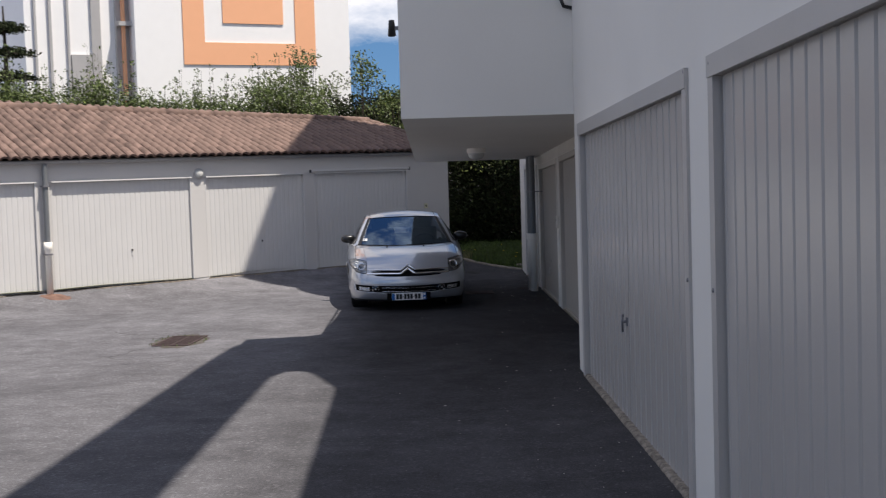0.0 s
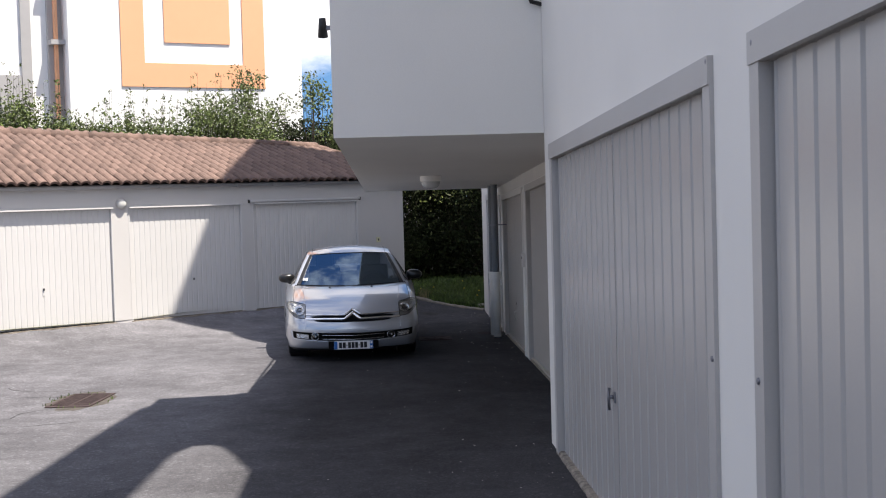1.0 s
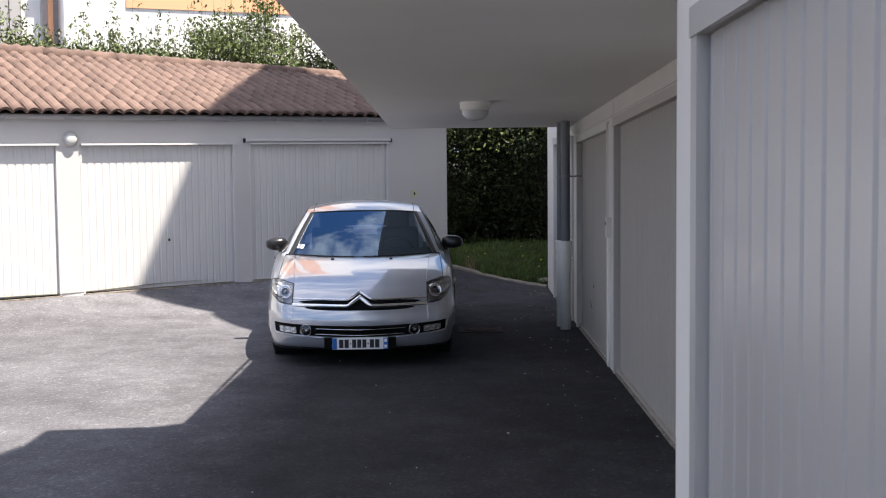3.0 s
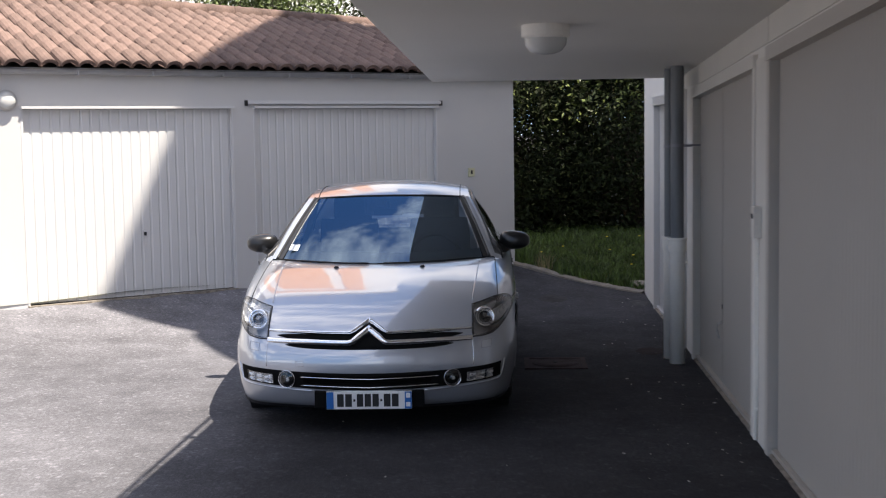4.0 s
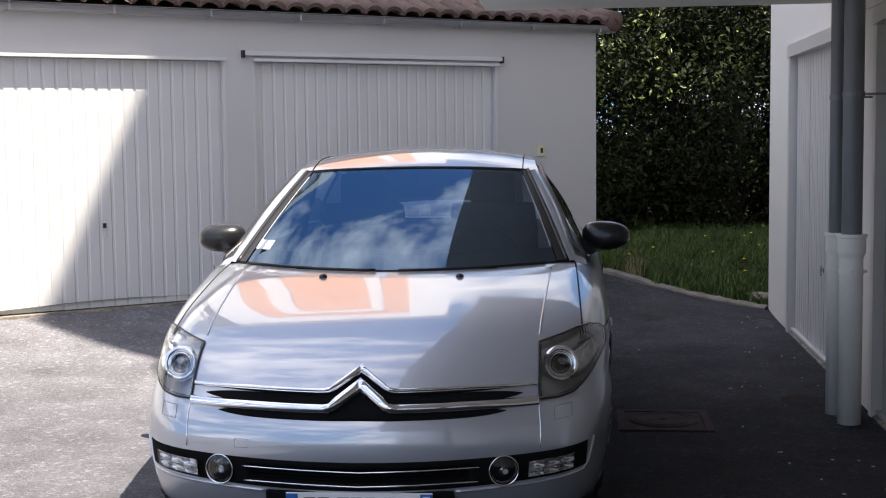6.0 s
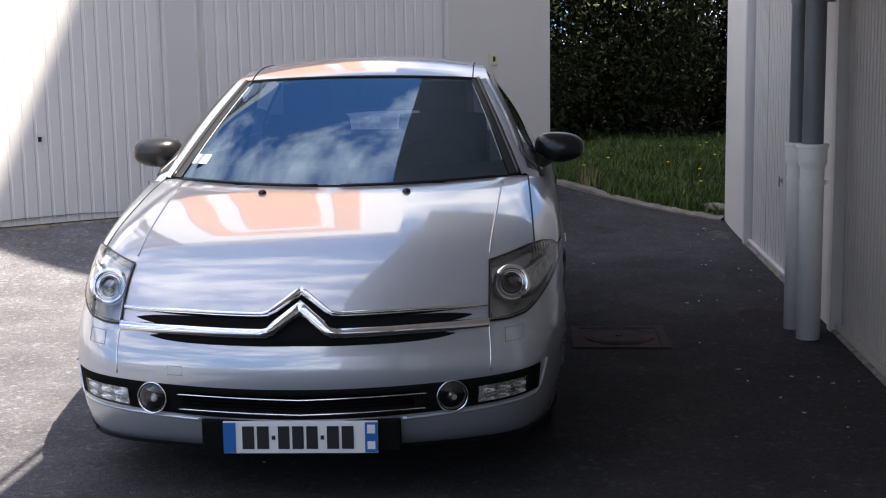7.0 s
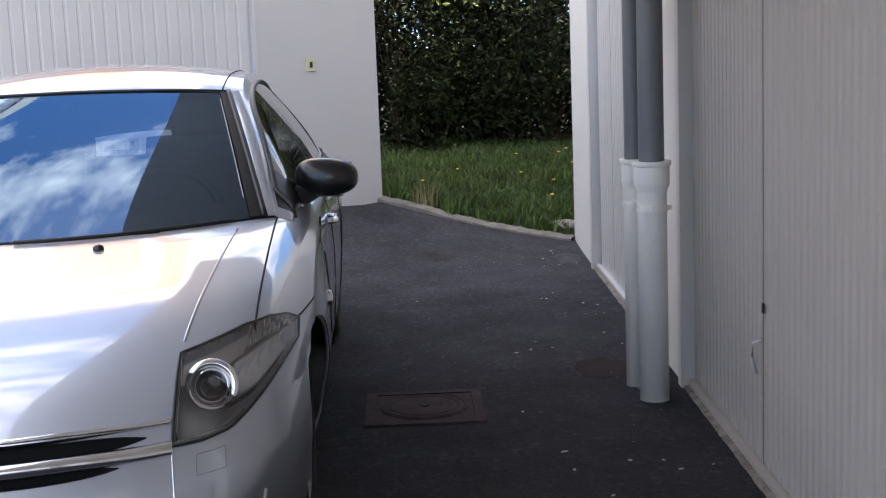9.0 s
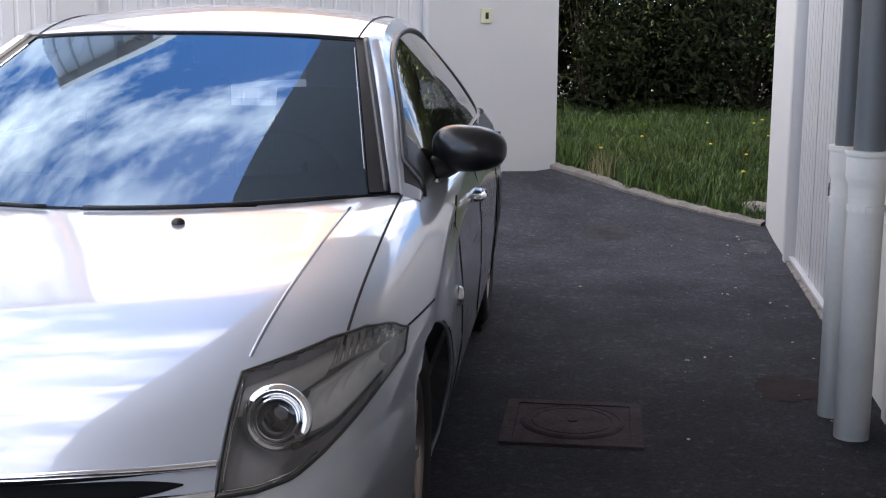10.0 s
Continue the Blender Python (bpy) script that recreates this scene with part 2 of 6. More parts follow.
def glass(name, tint, ior=1.6, sheen=(1, 1, 1)):
    """A thin pane: see-through, with mirror gloss by Fresnel."""
    m = bpy.data.materials.new(name)
    m.use_nodes = True
    nt = m.node_tree
    nt.nodes.clear()
    out = nt.nodes.new("ShaderNodeOutputMaterial")
    see = nt.nodes.new("ShaderNodeBsdfTransparent")
    see.inputs["Color"].default_value = (*tint, 1)
    gl = nt.nodes.new("ShaderNodeBsdfGlossy")
    gl.inputs["Roughness"].default_value = 0.015
    gl.inputs["Color"].default_value = (*sheen, 1)
    fr = nt.nodes.new("ShaderNodeFresnel")
    fr.inputs["IOR"].default_value = ior
    mx = nt.nodes.new("ShaderNodeMixShader")
    nt.links.new(fr.outputs[0], mx.inputs[0])
    nt.links.new(see.outputs[0], mx.inputs[1])
    nt.links.new(gl.outputs[0], mx.inputs[2])
    nt.links.new(mx.outputs[0], out.inputs["Surface"])
    return m


WINDSCREEN = glass("windscreen", (0.40, 0.45, 0.48), ior=2.55, sheen=(0.56, 0.77, 1.0))   # coated, heat-reflecting glass
SIDE_GLASS = glass("side_glass", (0.34, 0.35, 0.35), ior=1.4)
REAR_GLASS = glass("rear_glass", (0.025, 0.028, 0.03), ior=1.03)
LAMP_BOWL = mat("lamp_bowl", (0.60, 0.61, 0.64), 0.25, metal=0.0, vary=0.08, scale=14, grain=60, bump=0.03)
# bright reflections of the lamp's chrome put into a near-white, non-metal colour
LAMP_SHINE = mat("lamp_shine", (0.97, 0.97, 0.97), 0.12, metal=0.0, vary=0.04, scale=30, bump=0)
LENS = glass("lamp_lens", (0.97, 0.975, 0.98), ior=1.7)
FACET = mat("faceted_reflector", (0.90, 0.90, 0.90), 0.13, metal=0.85, vary=0.15, scale=40, bump=0)


# ---------------------------------------------------------------- mesh helpers
def finish(name, bm, material, smooth=False):
    me = bpy.data.meshes.new(name)
    bm.normal_update()
    bm.to_mesh(me)
    bm.free()
    for m in (material if isinstance(material, (list, tuple)) else [material]):
        me.materials.append(m)
    if smooth:
        for f in me.polygons:
            f.use_smooth = True
    return me


def thing(name, label, category, group="", kind="", at=None):
    ob = new(name)
    ob.empty_display_size = 0.2
    if at is not None:
        ob.matrix_world = at
    return tagged(ob, label, category, group, kind)


def part(name, bm, material, parent, label="", smooth=False):
    ob = new(name, finish(name, bm, material, smooth))
    ob.parent = parent
    if label:
        ob["label"] = label
    return ob


def single(name, bm, material, label, category, group="", kind="", smooth=False, at=None):
    ob = new(name, finish(name, bm, material, smooth))
    if at is not None:
        ob.matrix_world = at
    return tagged(ob, label, category, group, kind)


def box(bm, x0, x1, y0, y1, z0, z1, bevel=0.0, m=None):
    vs = [bm.verts.new((x, y, z)) for x in (x0, x1) for y in (y0, y1) for z in (z0, z1)]
    fs = [bm.faces.new([vs[i] for i in q]) for q in ((0, 1, 3, 2), (4, 6, 7, 5), (0, 4, 5, 1), (2, 3, 7, 6), (0, 2, 6, 4), (1, 5, 7, 3))]
    if bevel:
        es = list({e for f in fs for e in f.edges})
        out = bmesh.ops.bevel(bm, geom=es, offset=bevel, segments=2, affect="EDGES", profile=0.7)
        vs = list({v for f in out["faces"] for v in f.verts})
    if m is not None:
        bmesh.ops.transform(bm, matrix=m, verts=vs)
    return bm


def boxes(*many, bevel=0.0):
    bm = bmesh.new()
    for b in many:
        box(bm, *b, bevel=bevel)
    return bm


def prism(bm, pts, axis, a, b):
    """A polygon in the two other axes, pushed along one axis from a to b."""
    def p(q, d):
        return (d, q[0], q[1]) if axis == "x" else (q[0], d, q[1]) if axis == "y" else (q[0], q[1], d)
    lo, hi = [bm.verts.new(p(q, a)) for q in pts], [bm.verts.new(p(q, b)) for q in pts]
    n = len(pts)
    bm.faces.new(lo)
    bm.faces.new(hi[::-1])
    for i in range(n):
        bm.faces.new((lo[i], hi[i], hi[(i + 1) % n], lo[(i + 1) % n]))
    bmesh.ops.recalc_face_normals(bm, faces=bm.faces[:])
    return bm


def lathe(bm, profile, segs=20, m=None):
    """Turns (radius, height) pairs round z."""
    rings = []
    for r, z in profile:
        if r < 1e-6:
            rings.append([bm.verts.new((0, 0, z))])
        else:
            rings.append([bm.verts.new((r * math.cos(2 * math.pi * i / segs), r * math.sin(2 * math.pi * i / segs), z)) for i in range(segs)])
    for a, b in zip(rings, rings[1:]):
        for i in range(segs):
            j = (i + 1) % segs
            if len(a) == 1 and len(b) > 1:
                bm.faces.new((a[0], b[i], b[j]))
            elif len(b) == 1 and len(a) > 1:
                bm.faces.new((a[i], b[0], a[j]))
            elif len(a) > 1:
                bm.faces.new((a[i], b[i], b[j], a[j]))
    if m is not None:
        bmesh.ops.transform(bm, matrix=m, verts=[v for r in rings for v in r])
    bmesh.ops.recalc_face_normals(bm, faces=bm.faces[:])
    return bm


def tube(bm, pts, r, segs=8, closed=False):
    """A round bar along a line of points."""
    pts = [Vector(p) for p in pts]
    rings = []
    for i, p in enumerate(pts):
        a = pts[i - 1] if i or closed else p
        b = pts[(i + 1) % len(pts)] if i < len(pts) - 1 or closed else p
        d = (b - a).normalized()
        side = d.cross(Vector((0, 0, 1)))
        side = side.normalized() if side.length > 0.05 else d.cross(Vector((1, 0, 0))).normalized()
        up = side.cross(d)
        rr = r[i] if isinstance(r, (list, tuple)) else r
        rings.append([bm.verts.new(p + rr * (math.cos(2 * math.pi * k / segs) * side + math.sin(2 * math.pi * k / segs) * up)) for k in range(segs)])
    pairs = list(zip(rings, rings[1:])) + ([(rings[-1], rings[0])] if closed else [])
    for a, b in pairs:
        for k in range(segs):
            bm.faces.new((a[k], a[(k + 1) % segs], b[(k + 1) % segs], b[k]))
    if not closed:
        bm.faces.new(rings[0][::-1])
        bm.faces.new(rings[-1])
    return bm


def smoothstep(a, b, x):
    t = min(1, max(0, (x - a) / (b - a)))
    return t * t * (3 - 2 * t)


# ---------------------------------------------------------------- the plan
# the low garage row stands askew across the yard: s runs along its front, out away from it
LO, LT, LN = Vector((-3.64, 8.88, 0)), Vector((0.783, 0.622, 0)), Vector((0.622, -0.783, 0))
L_BASE = 0.25
LEFT = Matrix(((LT.x, LN.x, 0, LO.x), (LT.y, LN.y, 0, LO.y), (0, 0, 1, 0), (0, 0, 0, 1)))


def left_out(x, y):
    return (Vector((x, y, 0)) - LO).dot(LN)


def ground_z(x, y):
    """Flat yard that climbs to the foot of the garage row and dips to the drain."""
    q = left_out(x, y)
    if q < -0.7 or x > -1.0 and y > 11.05 + 0.6 - 0.60 * (x + 0.93):
        return -0.12
    return yard_z(x, y)


def yard_z(x, y):
    q = left_out(x, y)
    z = 0.27 * max(0.0, 1 - max(q, 0) / 2.2) ** 2
    z -= 0.05 * math.exp(-((x + 4.81) ** 2 + (y - 0.80) ** 2) / 3.0)
    return z


def build_ground():
    xs = sorted({*np.linspace(-14, 3, 69).round(3), -600, -200, -80, -40, -24, -18, 6, 12, 30, 80, 200, 600})
    ys = sorted({*np.linspace(-24, 16, 101).round(3), -600, -200, -80, -40, 22, 30, 50, 100, 250, 700})
    bm = bmesh.new()
    g = [[bm.verts.new((x, y, ground_z(x, y) if -14 <= x <= 3 and -24 <= y <= 16 else -0.02)) for y in ys] for x in xs]
    for i in range(len(xs) - 1):
        for j in range(len(ys) - 1):
            bm.faces.new((g[i][j], g[i + 1][j], g[i + 1][j + 1], g[i][j + 1]))
    single("ground", bm, ASPHALT, "dark grey asphalt yard, darker along the garages", "ground", kind="structure", smooth=True)


build_ground()

# ---------------------------------------------------------------- right-hand building
WA, WB = 0.114, 0.60            # garage fronts: the near row stands proud of the covered row
Y_STEP = -3.06                 # where the near row ends and the overhang begins
Y_OH = 6.86                    # far edge of the overhang
Y_END = 10.20                  # far corner of the building


def lintel_a(y):
    return 2.423 + (-2.05 - y) * 0.033


def lintel_b(y):
    return 2.08 + 0.045 * max(0.0, 5.6 - y)


def build_right_walls():
    top = 6.8
    bm = bmesh.new()
    # front of the near row: piers and the wall above its doors
    outline = [(-24.0, -0.1)]
    for a, b in ((-20.7, -15.5), (-14.75, -9.52), (-8.90, -3.50)):
        outline += [(a, -0.1), (a, lintel_a(a)), (b, lintel_a(b)), (b, -0.1)]
    outline += [(Y_STEP, -0.1), (Y_STEP, top), (-24.0, top)]
    prism(bm, outline, "x", WA, WA + 0.30)
    single("wall_near_row", bm, RENDER, "white rendered wall over the near garage doors", "wall", kind="structure")
    bm = bmesh.new()
    outline = [(Y_STEP, -0.1)]
    for a, b in ((-0.75, 2.78), (3.16, 5.98), (6.45, 9.05)):
        outline += [(a, -0.1)] + [(y, lintel_b(y) + 0.08) for y in sorted({a, min(max(5.6, a), b), b})] + [(b, -0.1)]
    outline += [(Y_END - 0.25, -0.1), (Y_END - 0.25, 3.2), (Y_STEP, 3.2)]
    prism(bm, outline, "x", WB, WB + 0.25)
    single("wall_covered_row", bm, RENDER, "white rendered wall of the covered garages", "wall", kind="structure")
    # unseen upper outline, stepped and sized to shape the low row's shadow edge
    bm = boxes((WB, WB + 6.0, Y_END - 0.25, Y_END, -0.1, 14.75), (WB + 0.25, WB + 6.0, 4.1, 4.35, 3.2, 9.8))
    # hidden wing added behind the corner to shade lawn and hedge foot
    box(bm, 2.6, 6.6, Y_END, 16.9, -0.1, 11.0)
    prism(bm, [(4.1, 3.2), (4.1, 9.8), (5.0, 11.6), (5.14, 11.6), (5.14, 14.75), (Y_END - 0.25, 14.75), (Y_END - 0.25, 3.2)], "x", WB, WB + 0.25)
    single("wall_far_block", bm, RENDER, "white rendered end wall, its unseen upper part and rear wing added to cast shade", "wall", kind="structure")
    # closing walls and floors behind the doors
    bm = boxes((WB + 0.26, WB + 6, Y_STEP, Y_STEP + 0.2, -0.1, 6.7), (6.4, 6.6, -24, 10.2, -0.1, 6.7), (WA + 0.3, 6.4, -24, -23.8, -0.1, 6.7))
    single("wall_back", bm, RENDER, "plain white rear walls of the garages", "wall", kind="structure")
    bm = boxes((WA + 0.3, 6.4, -23.8, Y_STEP, 6.5, 6.7), (WB + 0.25, 6.4, Y_STEP + 0.2, 6.6, 3.2, 3.4))
    single("ceiling", bm, RENDER_SOFT, "flat roof slabs of the garage building", "roof", kind="structure")


build_right_walls()


def build_overhang():
    """First-floor room and terrace carried over the passage; its underside falls gently away."""
    zn, zf, y_room = 2.714, 2.279, -0.40
    bm = bmesh.new()

    def edge_x(y):
        return -1.712 + 0.0177 * (y - Y_STEP)
    section = [(Y_STEP, zn), (Y_OH, zf), (Y_OH, zf + 0.62), (y_room, 3.3), (y_room, 5.9), (Y_STEP, 5.9)]
    prism(bm, section, "x", 0.0, WA - 0.002)
    for v in bm.verts:
        if abs(v.co.x) < 1e-6:
            v.co.x = edge_x(v.co.y)
    prism(bm, [(Y_STEP + 0.003, zn), (Y_OH, zf), (Y_OH, zf + 0.6), (y_room, 3.25), (y_room, 5.8), (Y_STEP + 0.003, 5.8)], "x", WA - 0.002, WB - 0.002)
    single("overhang", bm, RENDER, "white rendered first floor overhanging the passage", "overhang", kind="structure")
    rail = thing("terrace_railing", "thin grey metal railing along the terrace edge", "railing")
    for y in (-0.2, 1.2, 2.6, 4.0, 5.4, 6.7):
        x = edge_x(y) + 0.06
        part("post", boxes((x - 0.02, x + 0.02, y - 0.02, y + 0.02, 2.86, 3.45)), ZINC, rail)
    for z in (3.26, 3.42):
        part("rail", tube(bmesh.new(), [(edge_x(y) + 0.06, y, z) for y in (-0.37, 6.75)], 0.016, 8), ZINC, rail, smooth=True)


build_overhang()


RIB_WIDE = ((0.0, 0), (0.79, 0), (0.85, 1), (0.94, 1))       # narrow pressed grooves
RIB_FINE = ((0.0, 0), (0.42, 0), (0.55, 0.45), (0.88, 0.45))  # shallow corrugation


def ribbed(bm, y0, y1, z0, z1, ztop, x, pitch=0.125, depth=0.018, flip=1):
    """A pressed sheet leaf with upright ribs, seen from the -x side; ztop(y) is its upper edge."""
    n = max(2, round((y1 - y0) / pitch))
    d = (y1 - y0) / n
    ys, xs = [], []
    for i in range(n):
        a = y0 + i * d
        for f, o in RIB_FINE if pitch < 0.1 else RIB_WIDE:
            ys.append(a + f * d)
            xs.append(x + o * depth)
    ys.append(y1)
    xs.append(x)
    lo = [bm.verts.new((xx, yy, z0)) for xx, yy in zip(xs, ys)]
    hi = [bm.verts.new((xx, yy, ztop(yy))) for xx, yy in zip(xs, ys)]
    for i in range(len(ys) - 1):
        bm.faces.new((lo[i], hi[i], hi[i + 1], lo[i + 1]))
    return bm


def lever_handle(parent, x, y, z, s=1.0, material=None):
    """Escutcheon and bent lever of a tilting garage door."""
    material = material or ZINC
    h = part("handle", boxes((x - 0.012 * s, x, y - 0.024 * s, y + 0.024 * s, z - 0.022 * s, z + 0.04 * s), bevel=0.004 * s), material, parent, "metal lever handle on a plate")
    bm = bmesh.new()
    tube(bm, [(x - 0.01, y, z + 0.01 * s), (x - 0.032 * s, y, z + 0.01 * s)], 0.011 * s)
    tube(bm, [(x - 0.032 * s, y + 0.012 * s, z + 0.06 * s), (x - 0.038 * s, y, z + 0.01 * s), (x - 0.034 * s, y + 0.015 * s, z - 0.065 * s)], 0.010 * s)
    part("lever", bm, material, h, smooth=True)


def ragged_strip(x0, x1, y0, y1, z):
    """A concrete strip with a crumbled front edge."""
    bm = bmesh.new()
    rows = []
    for k in range(int((y1 - y0) / 0.03) + 2):
        y = min(y0 + 0.03 * k, y1)
        q = Vector((x0 * 3.1, y * 9.0, 0.0))
        a = 0.005 * noise.noise(q) + 0.007 * noise.noise(q * 3.3)
        h = z + 0.006 * noise.noise(q * 2.1) + 0.006 * noise.noise(q * 5.0)
        rows.append([bm.verts.new(v) for v in ((x0 + a - 0.012, y, -0.05), (x0 + a - 0.008, y, h * 0.45), (x0 + a + 0.012, y, h), (x1, y, z), (x1, y, -0.05))])
    for p, q in zip(rows, rows[1:]):
        for k in range(4):
            bm.faces.new((p[k], q[k], q[k + 1], p[k + 1]))
    for r in (rows[0], rows[-1]):
        bm.faces.new(r)
    return bm


def garage_door(name, label, x, y0, y1, ztop, material, frame_material, split=None, handle=None, frame=0.10, pitch=0.125, sill=0.03, group="garage doors", hs=1.0, proud=0.014):
    """Tilting door y0..y1 (frame included) in a wall whose front is at x."""
    d = thing(name, label, "garage door", group, "structure")
    for a, b in ((y0, y0 + frame), (y1 - frame, y1)):
        part("jamb", prism(bmesh.new(), [(a, 0.0), (b, 0.0), (b, ztop(b)), (a, ztop(a))], "x", x - 0.02, x + 0.10), frame_material, d)
    part("lintel", prism(bmesh.new(), [(y0, ztop(y0)), (y1, ztop(y1)), (y1, ztop(y1) + frame), (y0, ztop(y0) + frame)], "x", x - 0.028, x + 0.10), frame_material, d)
    cuts = [y0 + frame + 0.012] + ([split] if split else []) + [y1 - frame - 0.012]
    for a, b in zip(cuts, cuts[1:]):
        bm = bmesh.new()
        ribbed(bm, a + 0.006, b - 0.006, sill, 0, lambda y: ztop(y) + 0.03, x + 0.035, pitch)
        leaf = part("leaf", bm, material, d)
        part("backing", boxes((x + 0.075, x + 0.085, a - 0.03, b + 0.03, 0.0, min(ztop(a), ztop(b)) + 0.02)), BLACK, leaf)
    part("threshold", ragged_strip(x - proud, x + 0.12, y0, y1, 0.008 + proud * 1.6), CONCRETE, d, "rough crumbling concrete threshold strip")
    if pitch < 0.11:
        part("foot_rail", boxes((x + 0.004, x + 0.034, y0 + frame, y1 - frame, 0.020, 0.040), bevel=0.003), material, d, "painted foot rail")
    if handle:
        lever_handle(d, x + 0.035, handle[0], handle[1], hs)
    return d


garage_door("garage_door_1", "grey ribbed steel tilting garage door with lever handle", WA, -8.90, -3.50, lintel_a, GREY_DOOR, GREY_FRAME, split=-6.18, handle=(-6.09, 0.85), frame=0.125, pitch=0.225, hs=1.15)
garage_door("garage_door_2", "grey ribbed steel tilting garage door, closed", WA, -14.75, -9.52, lintel_a, GREY_DOOR, GREY_FRAME, frame=0.125, pitch=0.225)
garage_door("garage_door_3", "grey ribbed steel garage door beside the yard entrance", WA, -20.7, -15.5, lintel_a, GREY_DOOR, GREY_FRAME, frame=0.125, pitch=0.225)
garage_door("garage_door_4", "beige-grey ribbed garage door under the overhang", WB, -0.75, 2.78, lintel_b, WARM_DOOR, WARM_FRAME, frame=0.08, pitch=0.066, proud=0.004)
garage_door("garage_door_5", "beige-grey ribbed garage door with wicket leaf under the overhang", WB, 3.16, 5.98, lintel_b, WARM_DOOR, BEIGE_FRAME, split=4.72, frame=0.075, pitch=0.066, proud=0.004)
door_c = thing("door_lock", "small black keyhole and bent grey pull on the covered garage door", "door lock", at=pose(WB + 0.034, 4.71, 0.40))
part("keyhole", boxes((-0.006, 0.0, -0.009, 0.009, 0.165, 0.20), bevel=0.002), BLACK, door_c)
part("pull", tube(bmesh.new(), [(0.0, 0.02, 0.07), (-0.03, 0.03, 0.06), (-0.032, 0.035, 0.0), (-0.02, 0.03, -0.05)], 0.007, 8), LIGHT_DOOR, door_c, "bent grey pull", True)
garage_door("garage_door_6", "light grey ribbed garage door past the downpipes", WB, 6.45, 9.05, lintel_b, LIGHT_DOOR, LIGHT_DOOR, split=8.35, handle=(7.72, 0.60), frame=0.09, pitch=0.105, hs=0.5, proud=0.004)


def downpipe(name, x, y, r, z_mid, z_top, label):
    """White foot pipe with socket collar, grey pipe above, with straps."""
    p = thing(name, label, "downpipe", "downpipes", at=pose(x, y, 0))
    bm = bmesh.new()
    f = r * 0.91
    lathe(bm, [(f * 0.9, -0.01), (f, -0.01), (f, z_mid - 0.125), (f * 1.01, z_mid - 0.12), (r * 1.09, z_mid - 0.095), (r * 1.10, z_mid - 0.09), (r * 1.10, z_mid - 0.022), (r * 1.10, z_mid - 0.02), (r * 1.19, z_mid - 0.018), (r * 1.20, z_mid - 0.016), (r * 1.20, z_mid - 0.002), (r * 1.19, z_mid), (r * 1.18, z_mid), (r * 0.8, z_mid), (r * 0.79, z_mid)], 28)
    foot = part("foot_pipe", bm, PVC_WHITE, p, "white plastic foot pipe with socket collar", True)
    bm = bmesh.new()
    lathe(bm, [(f * 1.0, z_mid - 0.205), (f * 1.07, z_mid - 0.205), (f * 1.07, z_mid - 0.182), (f * 1.0, z_mid - 0.182)], 28)
    box(bm, f * 0.9, f * 1.35, -0.008, 0.008, z_mid - 0.202, z_mid - 0.185)
    box(bm, -0.012, 0.012, -f * 1.25, -f * 1.0, z_mid - 0.204, z_mid - 0.183)
    part("clamp", bm, PVC_WHITE, foot)
    bm = bmesh.new()
    lathe(bm, [(r * 0.79, z_mid - 0.05), (r * 0.79, z_top)], 24)
    part("upper_pipe", bm, PVC_GREY, p, "dark grey upper pipe", True)
    for z in (z_mid + 0.72,):
        bm = bmesh.new()
        lathe(bm, [(r * 0.81, z - 0.012), (r * 0.87, z - 0.012), (r * 0.87, z + 0.012), (r * 0.81, z + 0.012)], 20)
        if z > z_mid:
            box(bm, 0.0, WB - x + 0.02, -0.006, 0.006, z - 0.006, z + 0.006)
        part("strap", bm, ZINC, p)
    return p


downpipe("downpipe", 0.437, 5.745, 0.066, 0.995, 2.36, "downpipe, dark grey above a white plastic foot")
downpipe("downpipe", 0.402, 5.99, 0.050, 0.985, 2.35, "thinner downpipe behind, grey above white")


def soffit_lamp(x, y, z):
    la = thing("ceiling_lamp", "round white bulkhead lamp under the overhang", "lamp", at=pose(x, y, z))
    bm = bmesh.new()
    lathe(bm, [(0.0, 0.06), (0.14, 0.06), (0.14, -0.02), (0.125, -0.03), (0.0, -0.03)], 28)
    part("base", bm, PVC_WHITE, la, smooth=False)
    bm = bmesh.new()
    lathe(bm, [(0.122, -0.03), (0.118, -0.07), (0.09, -0.105), (0.05, -0.12), (0, -0.125)], 28)
    part("diffuser", bm, LAMP_GLASS, la, "frosted glass diffuser", True)


soffit_lamp(-0.635, 3.04, 2.405)

# switch box and conduit on the pier between the covered doors
sw = thing("switch_box", "small beige switch box on the cream pier", "switch", at=pose(WB - 0.012, 2.99, 1.30))
part("body", boxes((-0.045, 0.0, -0.05, 0.05, -0.09, 0.09), bevel=0.006), BEIGE_FRAME, sw)
part("button", boxes((-0.052, -0.045, -0.012, 0.012, 0.02, 0.05), bevel=0.003), BLACK, sw)
conduit = thing("conduit", "white cable trunking with a thin cable clipped beside it", "conduit", at=pose(WB - 0.012, 3.06, 0))
part("trunking", boxes((-0.022, 0.0, -0.02, 0.02, 0.01, 1.21), bevel=0.005), PVC_WHITE, conduit)
part("cable", tube(bmesh.new(), [(-0.008, -0.045, 0.02), (-0.008, -0.047, 0.45), (-0.008, -0.042, 0.9), (-0.008, -0.045, 1.22)], 0.006, 8), PVC_WHITE, conduit, smooth=True)
for z in (0.20, 0.68, 1.12):
    part("clip", boxes((-0.018, 0.0, -0.056, -0.034, z - 0.008, z + 0.008), bevel=0.003), PVC_WHITE, conduit)
bm = boxes((WB - 0.012, WB + 0.0, 2.785, 3.155, 0.0, 2.24), bevel=0.004)
single("pier_facing", bm, BEIGE_FRAME, "cream painted pier between the covered doors", "trim", kind="structure")
bm = bmesh.new()
